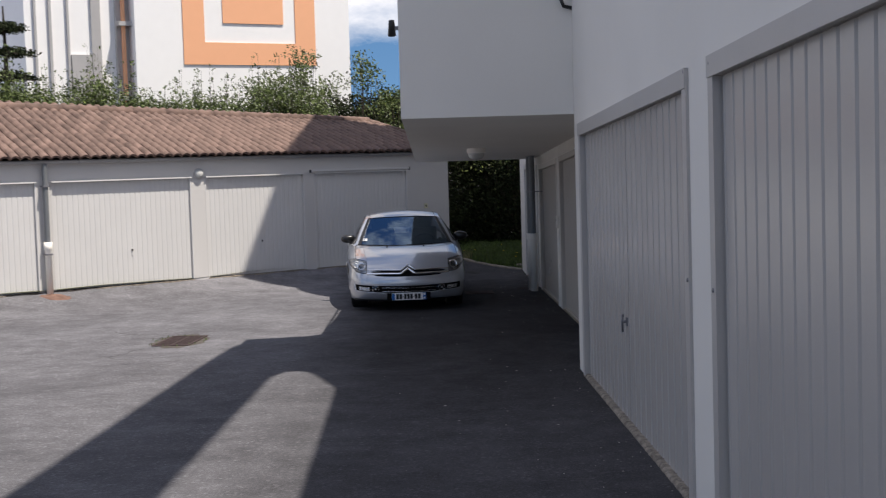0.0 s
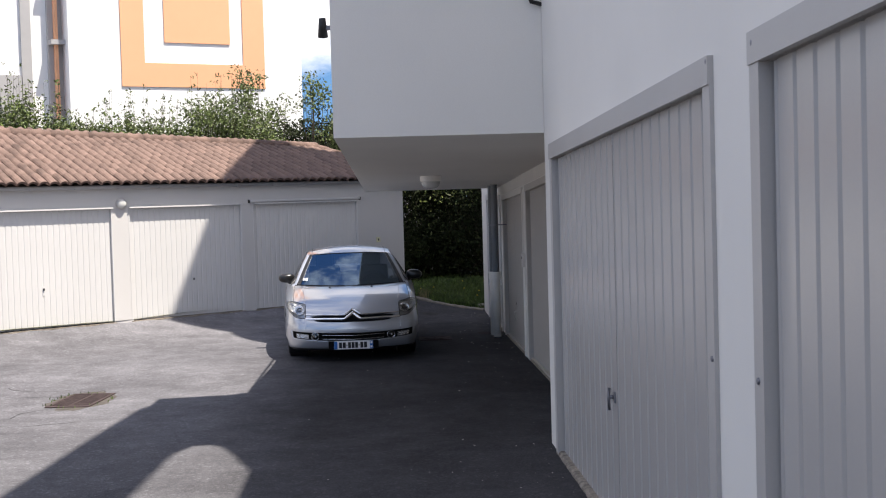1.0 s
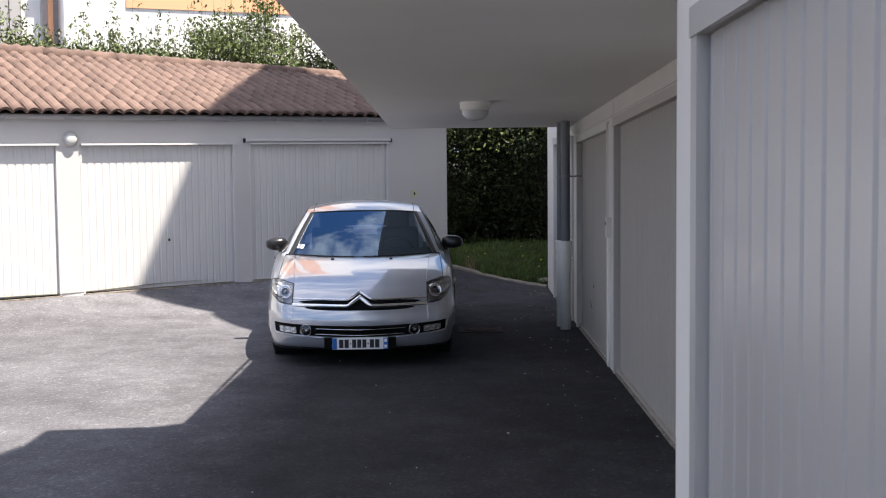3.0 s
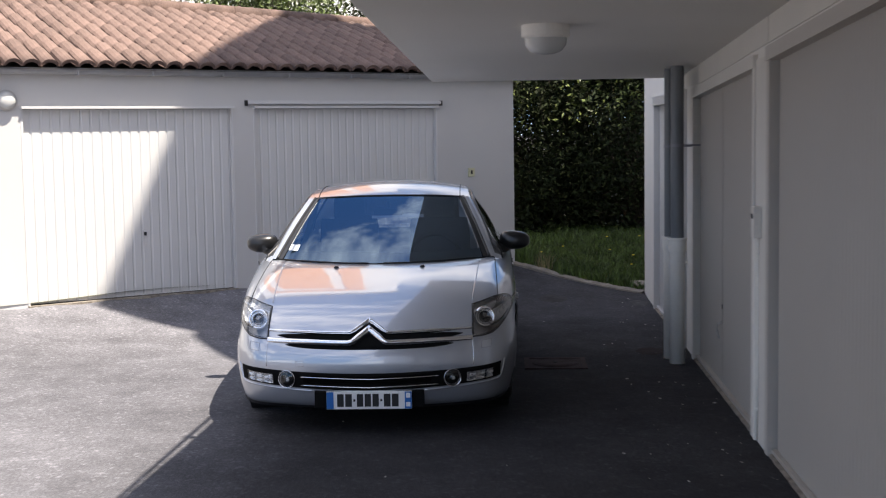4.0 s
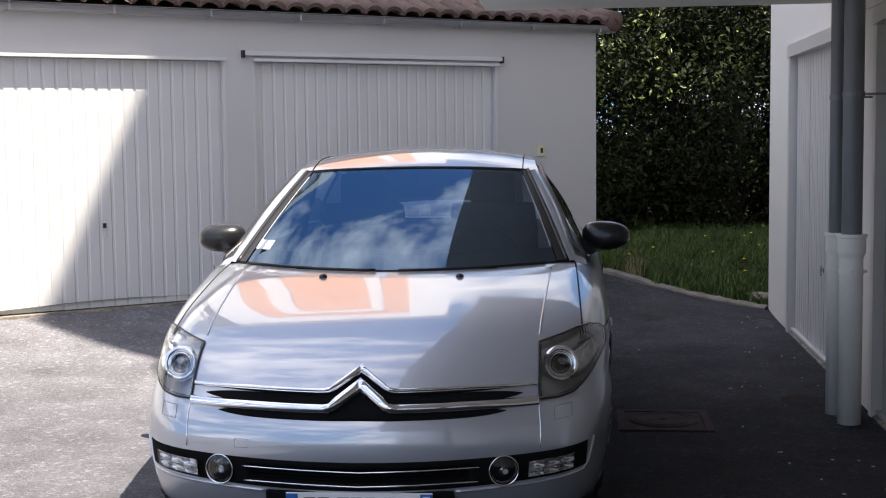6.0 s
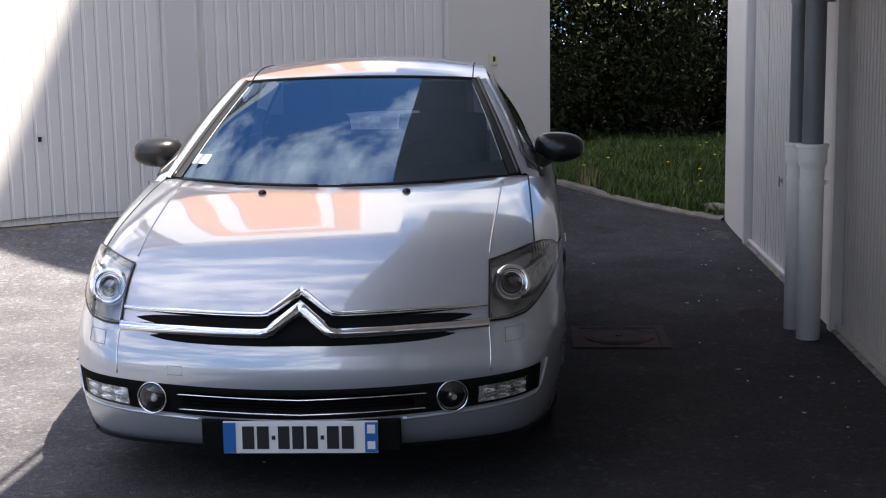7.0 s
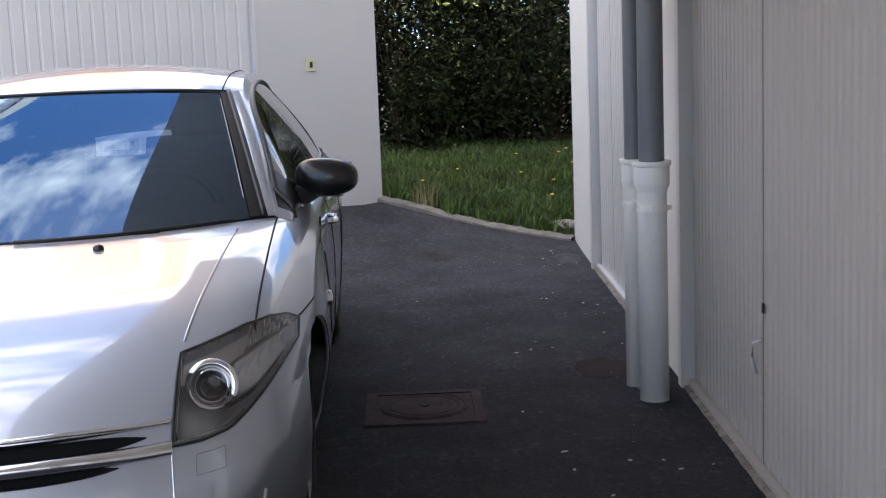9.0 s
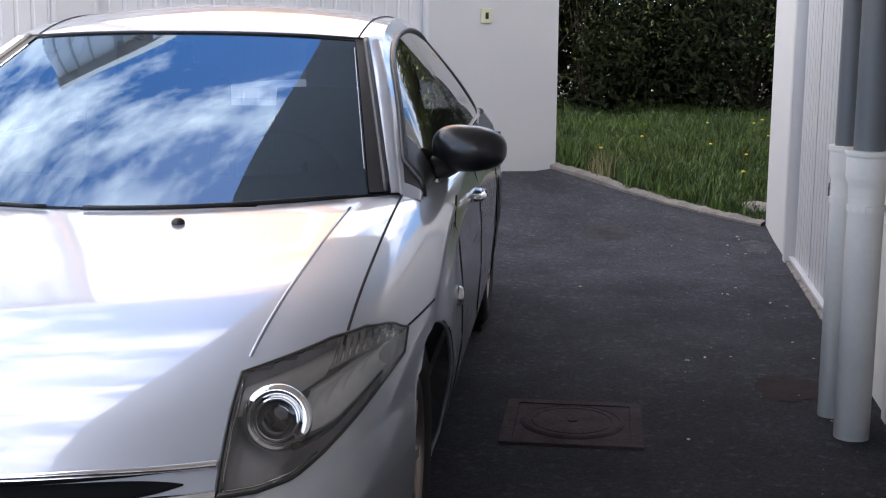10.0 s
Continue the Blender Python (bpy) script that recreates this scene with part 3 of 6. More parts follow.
for y0, y1 in ((-0.75, 2.78), (2.80, 5.6), (5.6, 6.4)):
    prism(bm, [(y0, lintel_b(y0) + 0.105), (y1, lintel_b(y1) + 0.105), (y1, 2.75), (y0, 2.75)], "x", WB - 0.010, WB - 0.002)
single("trim_lintel", bm, BEIGE_FRAME, "cream painted band over the covered doors", "trim", kind="structure")

# ---------------------------------------------------------------- left garage row
L_TOP = 2.46


def build_left_row():
    bm = bmesh.new()
    doors = [(-10.25, -8.05), (-7.85, -5.50), (-5.24, -2.56), (-2.27, -0.09), (0.14, 2.46)]
    outline = [(-12.0, -0.1)]
    for a, b in doors:
        outline += [(a, -0.1), (a, 2.135), (b, 2.135), (b, -0.1)]
    outline += [(3.56, -0.1), (3.56, L_TOP), (-12.0, L_TOP)]
    prism(bm, outline, "y", -0.25, 0.0)
    back = bmesh.new()
    prism(back, [(3.31, -0.25), (3.56, -0.25), (3.56, -5.45), (-12.0, -5.45), (-12.0, -5.2), (3.31, -5.2)], "z", -0.1, L_TOP)
    single("wall_left_back", back, LEFT_RENDER, "off-white end and rear wall of the low garage row", "wall", kind="structure", at=LEFT)
    single("wall_left_row", bm, LEFT_RENDER, "off-white rendered wall of the low garage row", "wall", kind="structure", at=LEFT)
    for k, (a, b) in enumerate(doors):
        d = thing("garage_door_%d" % (7 + k), "white ribbed steel garage door of the low row, closed", "garage door", "garage doors", "structure", at=LEFT @ pose(0, 0, 0))
        n = max(2, round((b - a) / 0.098))
        w = (b - a - 0.036) / n
        bm = bmesh.new()
        lo, hi = [], []
        for i in range(n):
            x = a + 0.018 + i * w
            for f, o in ((0, 0), (0.70, 0), (0.79, 1), (0.92, 1)):
                for row, z in ((lo, L_BASE + 0.03), (hi, 2.115)):
                    row.append(bm.verts.new((x + f * w, -0.035 - o * 0.006, z)))
        for i in range(len(lo) - 1):
            bm.faces.new((lo[i], lo[i + 1], hi[i + 1], hi[i]))
        leaf = part("leaf", bm, LEFT_DOOR, d)
        part("backing", boxes((a, b, -0.09, -0.08, 0.1, 2.135)), DARK_LINE, leaf)
        for x in (a, b - 0.022):
            part("jamb", boxes((x, x + 0.022, -0.06, 0.004, L_BASE - 0.05, 2.135)), LEFT_DOOR, d)
        part("lintel", boxes((a, b, -0.06, 0.048, 2.118, 2.142), bevel=0.003), LEFT_DOOR, d, "white lintel flashing")
        part("threshold", boxes((a, b, -0.10, 0.03, L_BASE - 0.08, L_BASE + 0.022), bevel=0.004), CONCRETE, d, "pale concrete threshold")
        hx = a + 0.55 * (b - a)
        h = part("handle", boxes((hx - 0.022, hx + 0.022, -0.04, -0.030, 0.79, 0.93), bevel=0.004), LEFT_DOOR, d, "small lock plate with black handle")
        part("lever", boxes((hx - 0.012, hx + 0.012, -0.03, -0.015, 0.87, 0.905), bevel=0.003), BLACK, h)
    # shutter housing over the last door
    hb = thing("door_housing", "white guide rail over the garage door, black end caps", "door rail", at=LEFT)
    part("rail", boxes((0.06, 2.49, 0.0, 0.045, 2.162, 2.198), bevel=0.006), LEFT_DOOR, hb)
    for x in (0.045, 2.49):
        part("end_cap", boxes((x, x + 0.016, 0.0, 0.047, 2.145, 2.202)), BLACK, hb)
    # white gutter board, gutter, small plate
    bm = boxes((-12.0, 3.62, 0.0, 0.07, L_TOP - 0.02, L_TOP + 0.02))
    single("trim_eaves", bm, LEFT_RENDER, "white painted eaves board", "trim", kind="structure", at=LEFT)
    g = thing("gutter", "grey zinc half-round gutter along the eaves", "gutter", at=LEFT)
    bm = bmesh.new()
    prof = [(0.088 + 0.058 * math.cos(a), L_TOP + 0.035 + 0.058 * math.sin(a)) for a in np.linspace(math.pi, 2 * math.pi, 9)]
    inner = [(0.088 + 0.052 * math.cos(a), L_TOP + 0.037 + 0.052 * math.sin(a)) for a in np.linspace(2 * math.pi, math.pi, 9)]
    prism(bm, prof + inner, "x", -12.0, 3.7)
    part("channel", bm, GUTTER, g, smooth=False)
    for s in np.arange(-11.5, 3.7, 0.75):
        part("bracket", boxes((s - 0.008, s + 0.008, 0.028, 0.148, L_TOP - 0.025, L_TOP + 0.038), bevel=0.004), GUTTER, g)
    sg = thing("wall_plate", "small pale yellow plate on the garage wall", "sign", at=LEFT @ pose(2.93, 0, 1.38))
    part("plate", boxes((-0.045, 0.045, 0.0, 0.012, -0.05, 0.05), bevel=0.003), mat("plate_yellow", (0.62, 0.60, 0.40), 0.5, vary=0.05, bump=0), sg)
    part("mark", boxes((-0.012, 0.012, 0.012, 0.016, -0.022, 0.022)), INK, sg, "dark unreadable mark")
    la = thing("wall_lamp", "round white bulkhead lamp on the garage wall", "lamp", at=LEFT @ pose(-2.40, 0, 2.20, -90))
    part("base", lathe(bmesh.new(), [(0, 0), (0.095, 0), (0.095, 0.03), (0.085, 0.04)], 24), GREY_FRAME, la)
    part("diffuser", lathe(bmesh.new(), [(0.084, 0.036), (0.078, 0.055), (0.052, 0.070), (0, 0.076)], 24), LAMP_GLASS, la, "frosted glass diffuser", True)
    dp = thing("downpipe", "grey downpipe over a white plastic foot, on the garage row", "downpipe", "downpipes", at=LEFT @ pose(-5.37, 0.09, 0))
    part("foot_pipe", lathe(bmesh.new(), [(0.045, L_BASE), (0.055, L_BASE), (0.055, 0.98), (0.068, 1.0), (0.068, 1.12), (0.05, 1.12)], 20), PVC_WHITE, dp, smooth=True)
    part("upper_pipe", lathe(bmesh.new(), [(0.045, 1.1), (0.045, 2.44)], 20), PVC_GREY, dp, "blue-grey upper pipe", True)
    for z in (0.9, 2.05):
        part("strap", boxes((-0.06, 0.06, -0.09, 0.06, z, z + 0.025)), ZINC, dp)


build_left_row()


def build_left_roof():
    """Canal-tile roof: a front slope with a hipped end; each tile is a rounded half pipe."""
    ridge_s, ridge_out, eave_out, eave_z = 3.25, -2.35, 0.165, L_TOP + 0.055

    def ridge_z(s_):
        return 3.478 - 0.034 * (s_ + 5)
    roof = thing("roof", "weathered brown clay canal tile roof of the garage row", "roof", kind="structure", at=LEFT)
    bm = bmesh.new()
    a, b = bm.verts.new((-12, eave_out, eave_z - 0.03)), bm.verts.new((3.66, eave_out, eave_z - 0.03))
    c, d = bm.verts.new((ridge_s, ridge_out, ridge_z(ridge_s) - 0.03)), bm.verts.new((-12, ridge_out, ridge_z(-12) - 0.03))
    e, f = bm.verts.new((3.66, -5.6, eave_z - 0.03)), bm.verts.new((-12, -5.6, eave_z - 0.03))
    bm.faces.new((a, b, c, d))
    bm.faces.new((b, e, c))
    bm.faces.new((d, c, e, f))
    part("decking", bm, BARK, roof)
    # one tile
    w, ln, n, step = 0.176, 0.34, 7, 0.262
    def tile_mesh():
        vs, fs = [], []
        for k, (yy, r, h) in enumerate(((0, 0.084, 0.0), (1, 0.074, -0.006))):
            for i in range(n + 1):
                t = math.pi * i / n
                vs.append((-math.cos(t) * r, yy * ln, math.sin(t) * 0.066 + h))
        for i in range(n):
            fs.append((i, i + 1, n + 2 + i, n + 1 + i))
        for i in range(n + 1):
            t = math.pi * i / n
            vs.append((-math.cos(t) * 0.068, 0.0, math.sin(t) * 0.044 - 0.012))
        q = 2 * n + 2
        for i in range(n):
            fs.append((i, q + i, q + i + 1, i + 1))
        return vs, fs
    vs, fs = tile_mesh()
    me = bpy.data.meshes.new("tile")
    me.from_pydata(vs, [], fs)
    me.materials.append(TILE)
    length = Vector((ridge_out - eave_out, ridge_z(-2) - eave_z)).length
    rows = int(length / step) + 1
    base = Matrix.Rotation(math.pi, 4, "Z") @ Matrix.Rotation(0, 4, "X")
    far_v, far_f = [], []
    rnd = random.Random(4)
    cols = int((3.66 + 12) / w)
    count = 0
    for r in range(rows):
        f0 = r * step
        for k in range(cols):
            s = 3.61 - k * w
            up = f0 / length
            if s > 3.66 + (ridge_s - 3.66) * up:
                continue
            rise = ridge_z(s) - eave_z
            ang = math.atan2(rise, eave_out - ridge_out)
            o = eave_out + (ridge_out - eave_out) * up
            z = eave_z + rise * up
            jig = rnd.uniform(-0.01, 0.01)
            m = Matrix.Translation((s + jig * 0.4, o + jig, z + rnd.uniform(-0.003, 0.004))) @ Matrix.Rotation(rnd.uniform(-0.02, 0.02), 4, "Z") @ Matrix.Rotation(-ang, 4, "X") @ Matrix.Rotation(math.pi, 4, "Z") @ Matrix.Rotation(0.085, 4, "X")
            if s > -3.4 and count < 300 and r < 8:
                ob = new("tile", me)
                ob.parent = roof
                ob.matrix_local = m
                count += 1
            else:
                q = len(far_v)
                far_v.extend([tuple(m @ Vector(v)) for v in vs])
                far_f.extend([tuple(q + i for i in f_) for f_ in fs])
    me2 = bpy.data.meshes.new("far_tiles")
    me2.from_pydata(far_v, [], far_f)
    me2.materials.append(TILE)
    ob = new("far_tiles", me2)
    ob.parent = roof
    tagged(ob, kind="stuff")
    # the troughs between the covers
    vt, ft = [], []
    for k in range(cols + 1):
        s = 3.61 + w / 2 - k * w
        for r in range(rows):
            u0, u1 = r * step / length, min(1.0, (r + 1.15) * step / length)
            if s > 3.66 + (ridge_s - 3.66) * u0:
                continue
            q = len(vt)
            for u, lift in ((u0, 0.004), (u1, -0.016)):
                o, z = eave_out + (ridge_out - eave_out) * u, eave_z + (ridge_z(s) - eave_z) * u + lift
                vt.extend([(s - 0.05, o, z + 0.012), (s, o, z - 0.012), (s + 0.05, o, z + 0.012)])
            ft.extend([(q, q + 1, q + 4, q + 3), (q + 1, q + 2, q + 5, q + 4)])
    me3 = bpy.data.meshes.new("trough_tiles")
    me3.from_pydata(vt, [], ft)
    me3.materials.append(TILE)
    ob = new("trough_tiles", me3)
    ob.parent = roof
    tagged(ob, kind="stuff")
    # ridge and hip caps
    bm = bmesh.new()
    for k in range(42):
        s = ridge_s - k * 0.36
        tube(bm, [(s, ridge_out, ridge_z(s) + 0.022), (s - 0.39, ridge_out, ridge_z(s - 0.39) + 0.034)], [0.112, 0.100], 12)
    hip0, hip1 = Vector((3.66, eave_out, eave_z + 0.02)), Vector((ridge_s, ridge_out, ridge_z(ridge_s) + 0.02))
    for k in range(8):
        p, q = hip0.lerp(hip1, k / 8), hip0.lerp(hip1, (k + 1.06) / 8)
        tube(bm, [p, q], [0.095, 0.08], 10)
    part("ridge_caps", bm, TILE, roof, "mortared clay ridge and hip tiles", True)


# ---------------------------------------------------------------- car
CAR = pose(-1.72, 3.19, 0, 0, 0, 2.0)


def interp(v, *pairs):
    xs, ys = [p[0] for p in pairs], [p[1] for p in pairs]
    return float(np.interp(v, xs, ys))


def spline(v, *pairs):
    """Smooth curve through (v, value) pairs."""
    xs, ys = np.array([p[0] for p in pairs]), np.array([p[1] for p in pairs])
    if v <= xs[0]:
        return float(ys[0])
    if v >= xs[-1]:
        return float(ys[-1])
    m = np.gradient(ys, xs)
    i = int(np.searchsorted(xs, v) - 1)
    h = xs[i + 1] - xs[i]
    t = (v - xs[i]) / h
    return float((2 * t**3 - 3 * t**2 + 1) * ys[i] + (t**3 - 2 * t**2 + t) * h * m[i] + (-2 * t**3 + 3 * t**2) * ys[i + 1] + (t**3 - t**2) * h * m[i + 1])


def nose_v(u):
    """How far the bumper curves back at a distance u from the middle."""
    u = abs(u)
    return 0.27 * u * u + 0.70 * (u / 0.93) ** 14


PROFILE = ((0.17, 0.075), (0.20, 0.047), (0.25, 0.022), (0.30, 0.010), (0.36, 0.003), (0.42, 0.0), (0.47, 0.004), (0.52, 0.018), (0.56, 0.040), (0.60, 0.072), (0.64, 0.108),
           (0.68, 0.150), (0.72, 0.205), (0.76, 0.285), (0.80, 0.40), (0.84, 0.56), (0.88, 0.78), (0.91, 0.97), (0.935, 1.17), (0.952, 1.37), (0.962, 1.60))
ZS = np.linspace(0.17, 0.962, 200)
GV = np.array([spline(z, *PROFILE) for z in ZS])
I0 = int(np.argmin(GV))
NOSE_JOIN = nose_v(0.93)


def profile_v(z):
    return float(np.interp(z, ZS, GV))


def profile_z(g):
    """Height of the upper part of the nose and bonnet, g behind the bumper's foremost line."""
    return float(np.interp(g, GV[I0:], ZS[I0:]))


def low_wide(z):
    """The bumper is a little wider than the lamps above it."""
    return 1.0 + interp(z, (0.17, -0.022), (0.28, -0.004), (0.42, 0.011), (0.5, 0.011), (0.6, 0.0))


def skin_front(u, z, off=0.0):
    """A point of the nose at u and height z, pushed out by off."""
    u, z, off = float(u), float(z), float(off)
    p = Vector((u * low_wide(z), nose_v(u) + profile_v(z), z))
    if off:
        e = 0.004
        du = Vector((2 * e, nose_v(u + e) - nose_v(u - e), 0))
        dz = Vector((0, profile_v(z + e) - profile_v(z - e), 2 * e))
        p += off * du.cross(dz).normalized()
    return p


def skin_top(u, v, off=0.0):
    return Vector((u, v, profile_z(v - nose_v(u)) + off))


def side_u(v, z):
    """Half width of the flank."""
    base = float(np.interp(z, (0.17, 0.30, 0.50, 0.66, 0.80, 0.90, 0.962), (0.875, 0.915, 0.93, 0.93, 0.918, 0.885, 0.84)))
    t = smoothstep(4.15, 4.9, v)
    return base - 0.19 * t * t


def skin_side(v, z, sgn, off=0.0):
    start = NOSE_JOIN + profile_v(z)
    k = smoothstep(start, start + 0.35, v)
    flare = 0.024 * smoothstep(2.4, 1.5, v) * smoothstep(0.95, 0.80, z) * smoothstep(0.25, 0.5, z)
    return Vector((sgn * (0.93 * low_wide(z) * (1 - k) + (side_u(v, z) + flare) * k + off), v, z))


ARCH_F, ARCH_R, ARCH_RAD, HUB_Z = 1.12, 4.02, 0.362, 0.325


def lamp_edges(a):
    """u, foot and top of the headlamp at a from its inner to its outer end."""
    u = 0.632 + 0.262 * a
    top = float(np.interp(a, (0, 0.3, 0.55, 0.75, 0.9, 1.0), (0.752, 0.768, 0.781, 0.781, 0.767, 0.738)))
    foot = float(np.interp(a, (0, 0.25, 0.48, 0.62, 0.80, 1.0), (0.588, 0.590, 0.600, 0.622, 0.658, 0.704)))
    return u, foot, max(top, foot + 0.004)


def in_lamp(u, z):
    a = (abs(u) - 0.632) / 0.262
    if not 0 < a < 1:
        return False
    _, foot, top = lamp_edges(a)
    return foot < z < top


def intake(u):
    a = abs(u)
    return 0.283 + 0.042 * (a / 0.78) ** 2, 0.392 + 0.028 * (a / 0.78) ** 2


def in_intake(u, z):
    lo, hi = intake(u)
    return abs(u) < 0.41 and lo + 0.17 * (hi - lo) < z < hi - 0.17 * (hi - lo)


def slot(u, zc, hw, h):
    """Middle height and half height of a grille slot at u."""
    a = abs(u)
    return zc + 0.066 * max(0.0, 1 - a / 0.105) + 0.014 * (a / 0.6) ** 2, h * max(0.0, 1 - (a / hw) ** 8)


SLOTS = ((0.595, 0.575, 0.017), (0.546, 0.515, 0.0135))


def patch(rows):
    """A skin through rows of points."""
    bm = bmesh.new()
    g = [[bm.verts.new(p) for p in r] for r in rows]
    for a, b in zip(g, g[1:]):
        for k in range(len(a) - 1):
            bm.faces.new((a[k], a[k + 1], b[k + 1], b[k]))
    return bm


def build_car():
    car = thing("car", "silver saloon car with chrome double-chevron grille, parked on the asphalt", "car", at=CAR)
    zs = np.unique(np.concatenate([np.linspace(0.17, 0.28, 8), np.linspace(0.28, 0.44, 22), np.linspace(0.44, 0.66, 36), np.linspace(0.66, 0.80, 18), np.linspace(0.80, 0.962, 26)]).round(5))
    us = np.concatenate([np.linspace(0, 0.62, 44), np.linspace(0.632, 0.93, 40)])
    side = np.concatenate([np.linspace(0, 0.9, 38)[1:], np.linspace(0.9, 4.0, 62)[1:]])
    cols = len(us) + len(side)
    pts = []
    for z in zs:
        row = [skin_front(u, z) for u in us]
        j = NOSE_JOIN + profile_v(z)
        span = 4.90 - j
        row += [skin_side(j + span * q / 4.0, z, 1) for q in side]
        pts.append(row)

    def is_bonnet(c):
        return c.z > 0.628 and c.x < 0.632 + 0.17 * smoothstep(0.45, 0.62, c.y) and c.y < 1.6 and not in_lamp(c.x, c.z)

    def keep(c):
        if in_lamp(c.x, c.z) and c.y < 1.3:
            return None
        if c.y < 0.6 and in_intake(c.x, c.z):
            return None
        if any((c.y - a) ** 2 + (c.z - HUB_Z) ** 2 < ARCH_RAD ** 2 for a in (ARCH_F, ARCH_R)):
            return None
        if c.y > 1.23 + 0.53 * c.x ** 2 and c.x < 0.80:
            return None
        return "bonnet" if is_bonnet(c) else "body"
    made = {"bonnet": (bmesh.new(), {}), "body": (bmesh.new(), {})}
    for i in range(len(zs) - 1):
        for j in range(cols - 1):
            c = (pts[i][j] + pts[i + 1][j] + pts[i][j + 1] + pts[i + 1][j + 1]) / 4
            which = keep(c)
            if not which:
                continue
            bm, cache = made[which]
            for sgn in (1, -1):
                q = []
                for a, b in ((i, j), (i, j + 1), (i + 1, j + 1), (i + 1, j)):
                    sg = 1 if b == 0 else sgn
                    if (a, b, sg) not in cache:
                        p = pts[a][b].copy()
                        for ax in (ARCH_F, ARCH_R):     # round the wheel arches
                            d = Vector((p.y - ax, p.z - HUB_Z))
                            if d.length < ARCH_RAD:
                                d = d.normalized() * ARCH_RAD
                                p.y, p.z = ax + d.x, HUB_Z + d.y
                        cache[a, b, sg] = bm.verts.new((p.x * sg, p.y, p.z))
                    q.append(cache[a, b, sg])
                q = list(dict.fromkeys(q))
                if len(q) > 2:
                    bm.faces.new(q if sgn == 1 else q[::-1])
    body = part("body", made["body"][0], PAINT, car, "silver metallic bodywork", True)
    part("bonnet", made["bonnet"][0], PAINT, car, "silver bonnet with sharp side creases", True)
    # tail and boot lid close the shell behind
    bm = bmesh.new()
    end = [pts[i][-1] for i in range(len(zs))]
    ring = [bm.verts.new(p) for p in end] + [bm.verts.new((-p.x, p.y, p.z)) for p in end[::-1]]
    bm.faces.new(ring)
    bw = [(4.35, 0.70), (4.9, side_u(4.9, 0.962))]
    rear = [bm.verts.new((s_ * w, v, 0.965)) for v, w in bw for s_ in (1, -1)]
    bm.faces.new((rear[0], rear[2], rear[3], rear[1]))
    part("tail", bm, PAINT, car, "silver boot lid and tail", True)

    def line(pts_, r=0.002, name="panel_line", closed=False, material=None):
        bm_ = bmesh.new()
        tube(bm_, pts_, r, 6, closed)
        return part(name, bm_, material or DARK_LINE, car, smooth=True)

    # lower intake: sunk black mouth, bright strips, black lip
    U = np.linspace(-0.80, 0.80, 121)
    def sunk(k, u):
        inner = smoothstep(0.395, 0.37, abs(u)) * smoothstep(0.23, 0.30, min(k, 1 - k))
        return (0.002 if 0.02 < k < 0.98 else -0.002) - 0.045 * inner
    mouth = part("lower_grille", patch([[skin_front(u, intake(u)[0] + (intake(u)[1] - intake(u)[0]) * k, sunk(k, u)) for u in U] for k in (0, 0.03, 0.15, 0.23, 0.265, 0.30, 0.5, 0.70, 0.735, 0.77, 0.85, 0.97, 1)]), MATTE_BLACK, car, "black lower air intake with lamp panels", True)
    for k, zz in enumerate((0.300, 0.315, 0.330, 0.345, 0.360, 0.375)):
        bm = bmesh.new()
        tube(bm, [skin_front(u, zz - 0.012 * (1 - abs(u) / 0.42), -0.02) for u in np.linspace(-0.42, 0.42, 25)], 0.0032, 5)
        part("slat", bm, MATTE_BLACK, mouth, smooth=True)
    for zz in (0.366, 0.314):
        bm = bmesh.new()
        tube(bm, [skin_front(u, zz - 0.012 * (1 - abs(u) / 0.42), 0.002) for u in np.linspace(-0.42, 0.42, 31)], 0.0030, 6)
        part("chrome_strip", bm, CHROME, mouth, "thin bright strip", True)
    for sg in (1, -1):
        path = [(u, intake(u)[0] - 0.012) for u in np.linspace(0.34, 0.79, 24)] + [(0.805, intake(0.79)[0] + 0.005), (0.815, intake(0.79)[0] + 0.045), (0.822, intake(0.79)[1] + 0.004)]
        line([skin_front(sg * u, z, 0.001) for u, z in path], 0.006, "bumper_lip", material=PAINT)
    part("spoiler", patch([[skin_front(u, z, 0.003 + 0.015 * (1 - abs(u))) for u in np.linspace(-0.85, 0.85, 50)] for z in (0.166, 0.178, 0.192)]), BLACK, car, "black underside lip", True)
    # grille slots and the chevron bars over them
    for (zc, hw, h), nm in zip(SLOTS, ("upper_slot", "lower_slot")):
        UU = np.array(sorted(set(np.linspace(-hw, hw, 51).round(4)) | {0.0}))
        def slot_z(u, k):
            mid, half = slot(u, zc, hw, h)
            flat = mid if nm == "upper_slot" else slot(max(abs(u), 0.105), zc, hw, h)[0]
            lo, hi = flat - half - 0.001, mid + half + 0.001
            return lo + (hi - lo) * (k + 1) / 2
        part(nm, patch([[skin_front(u, slot_z(u, k), off) for u in UU] for k, off in ((-1, -0.002), (-0.95, 0.002), (-0.3, 0.0025), (0.3, 0.0025), (0.95, 0.002), (1, -0.002))]), MATTE_BLACK, car, "black grille slot", True)
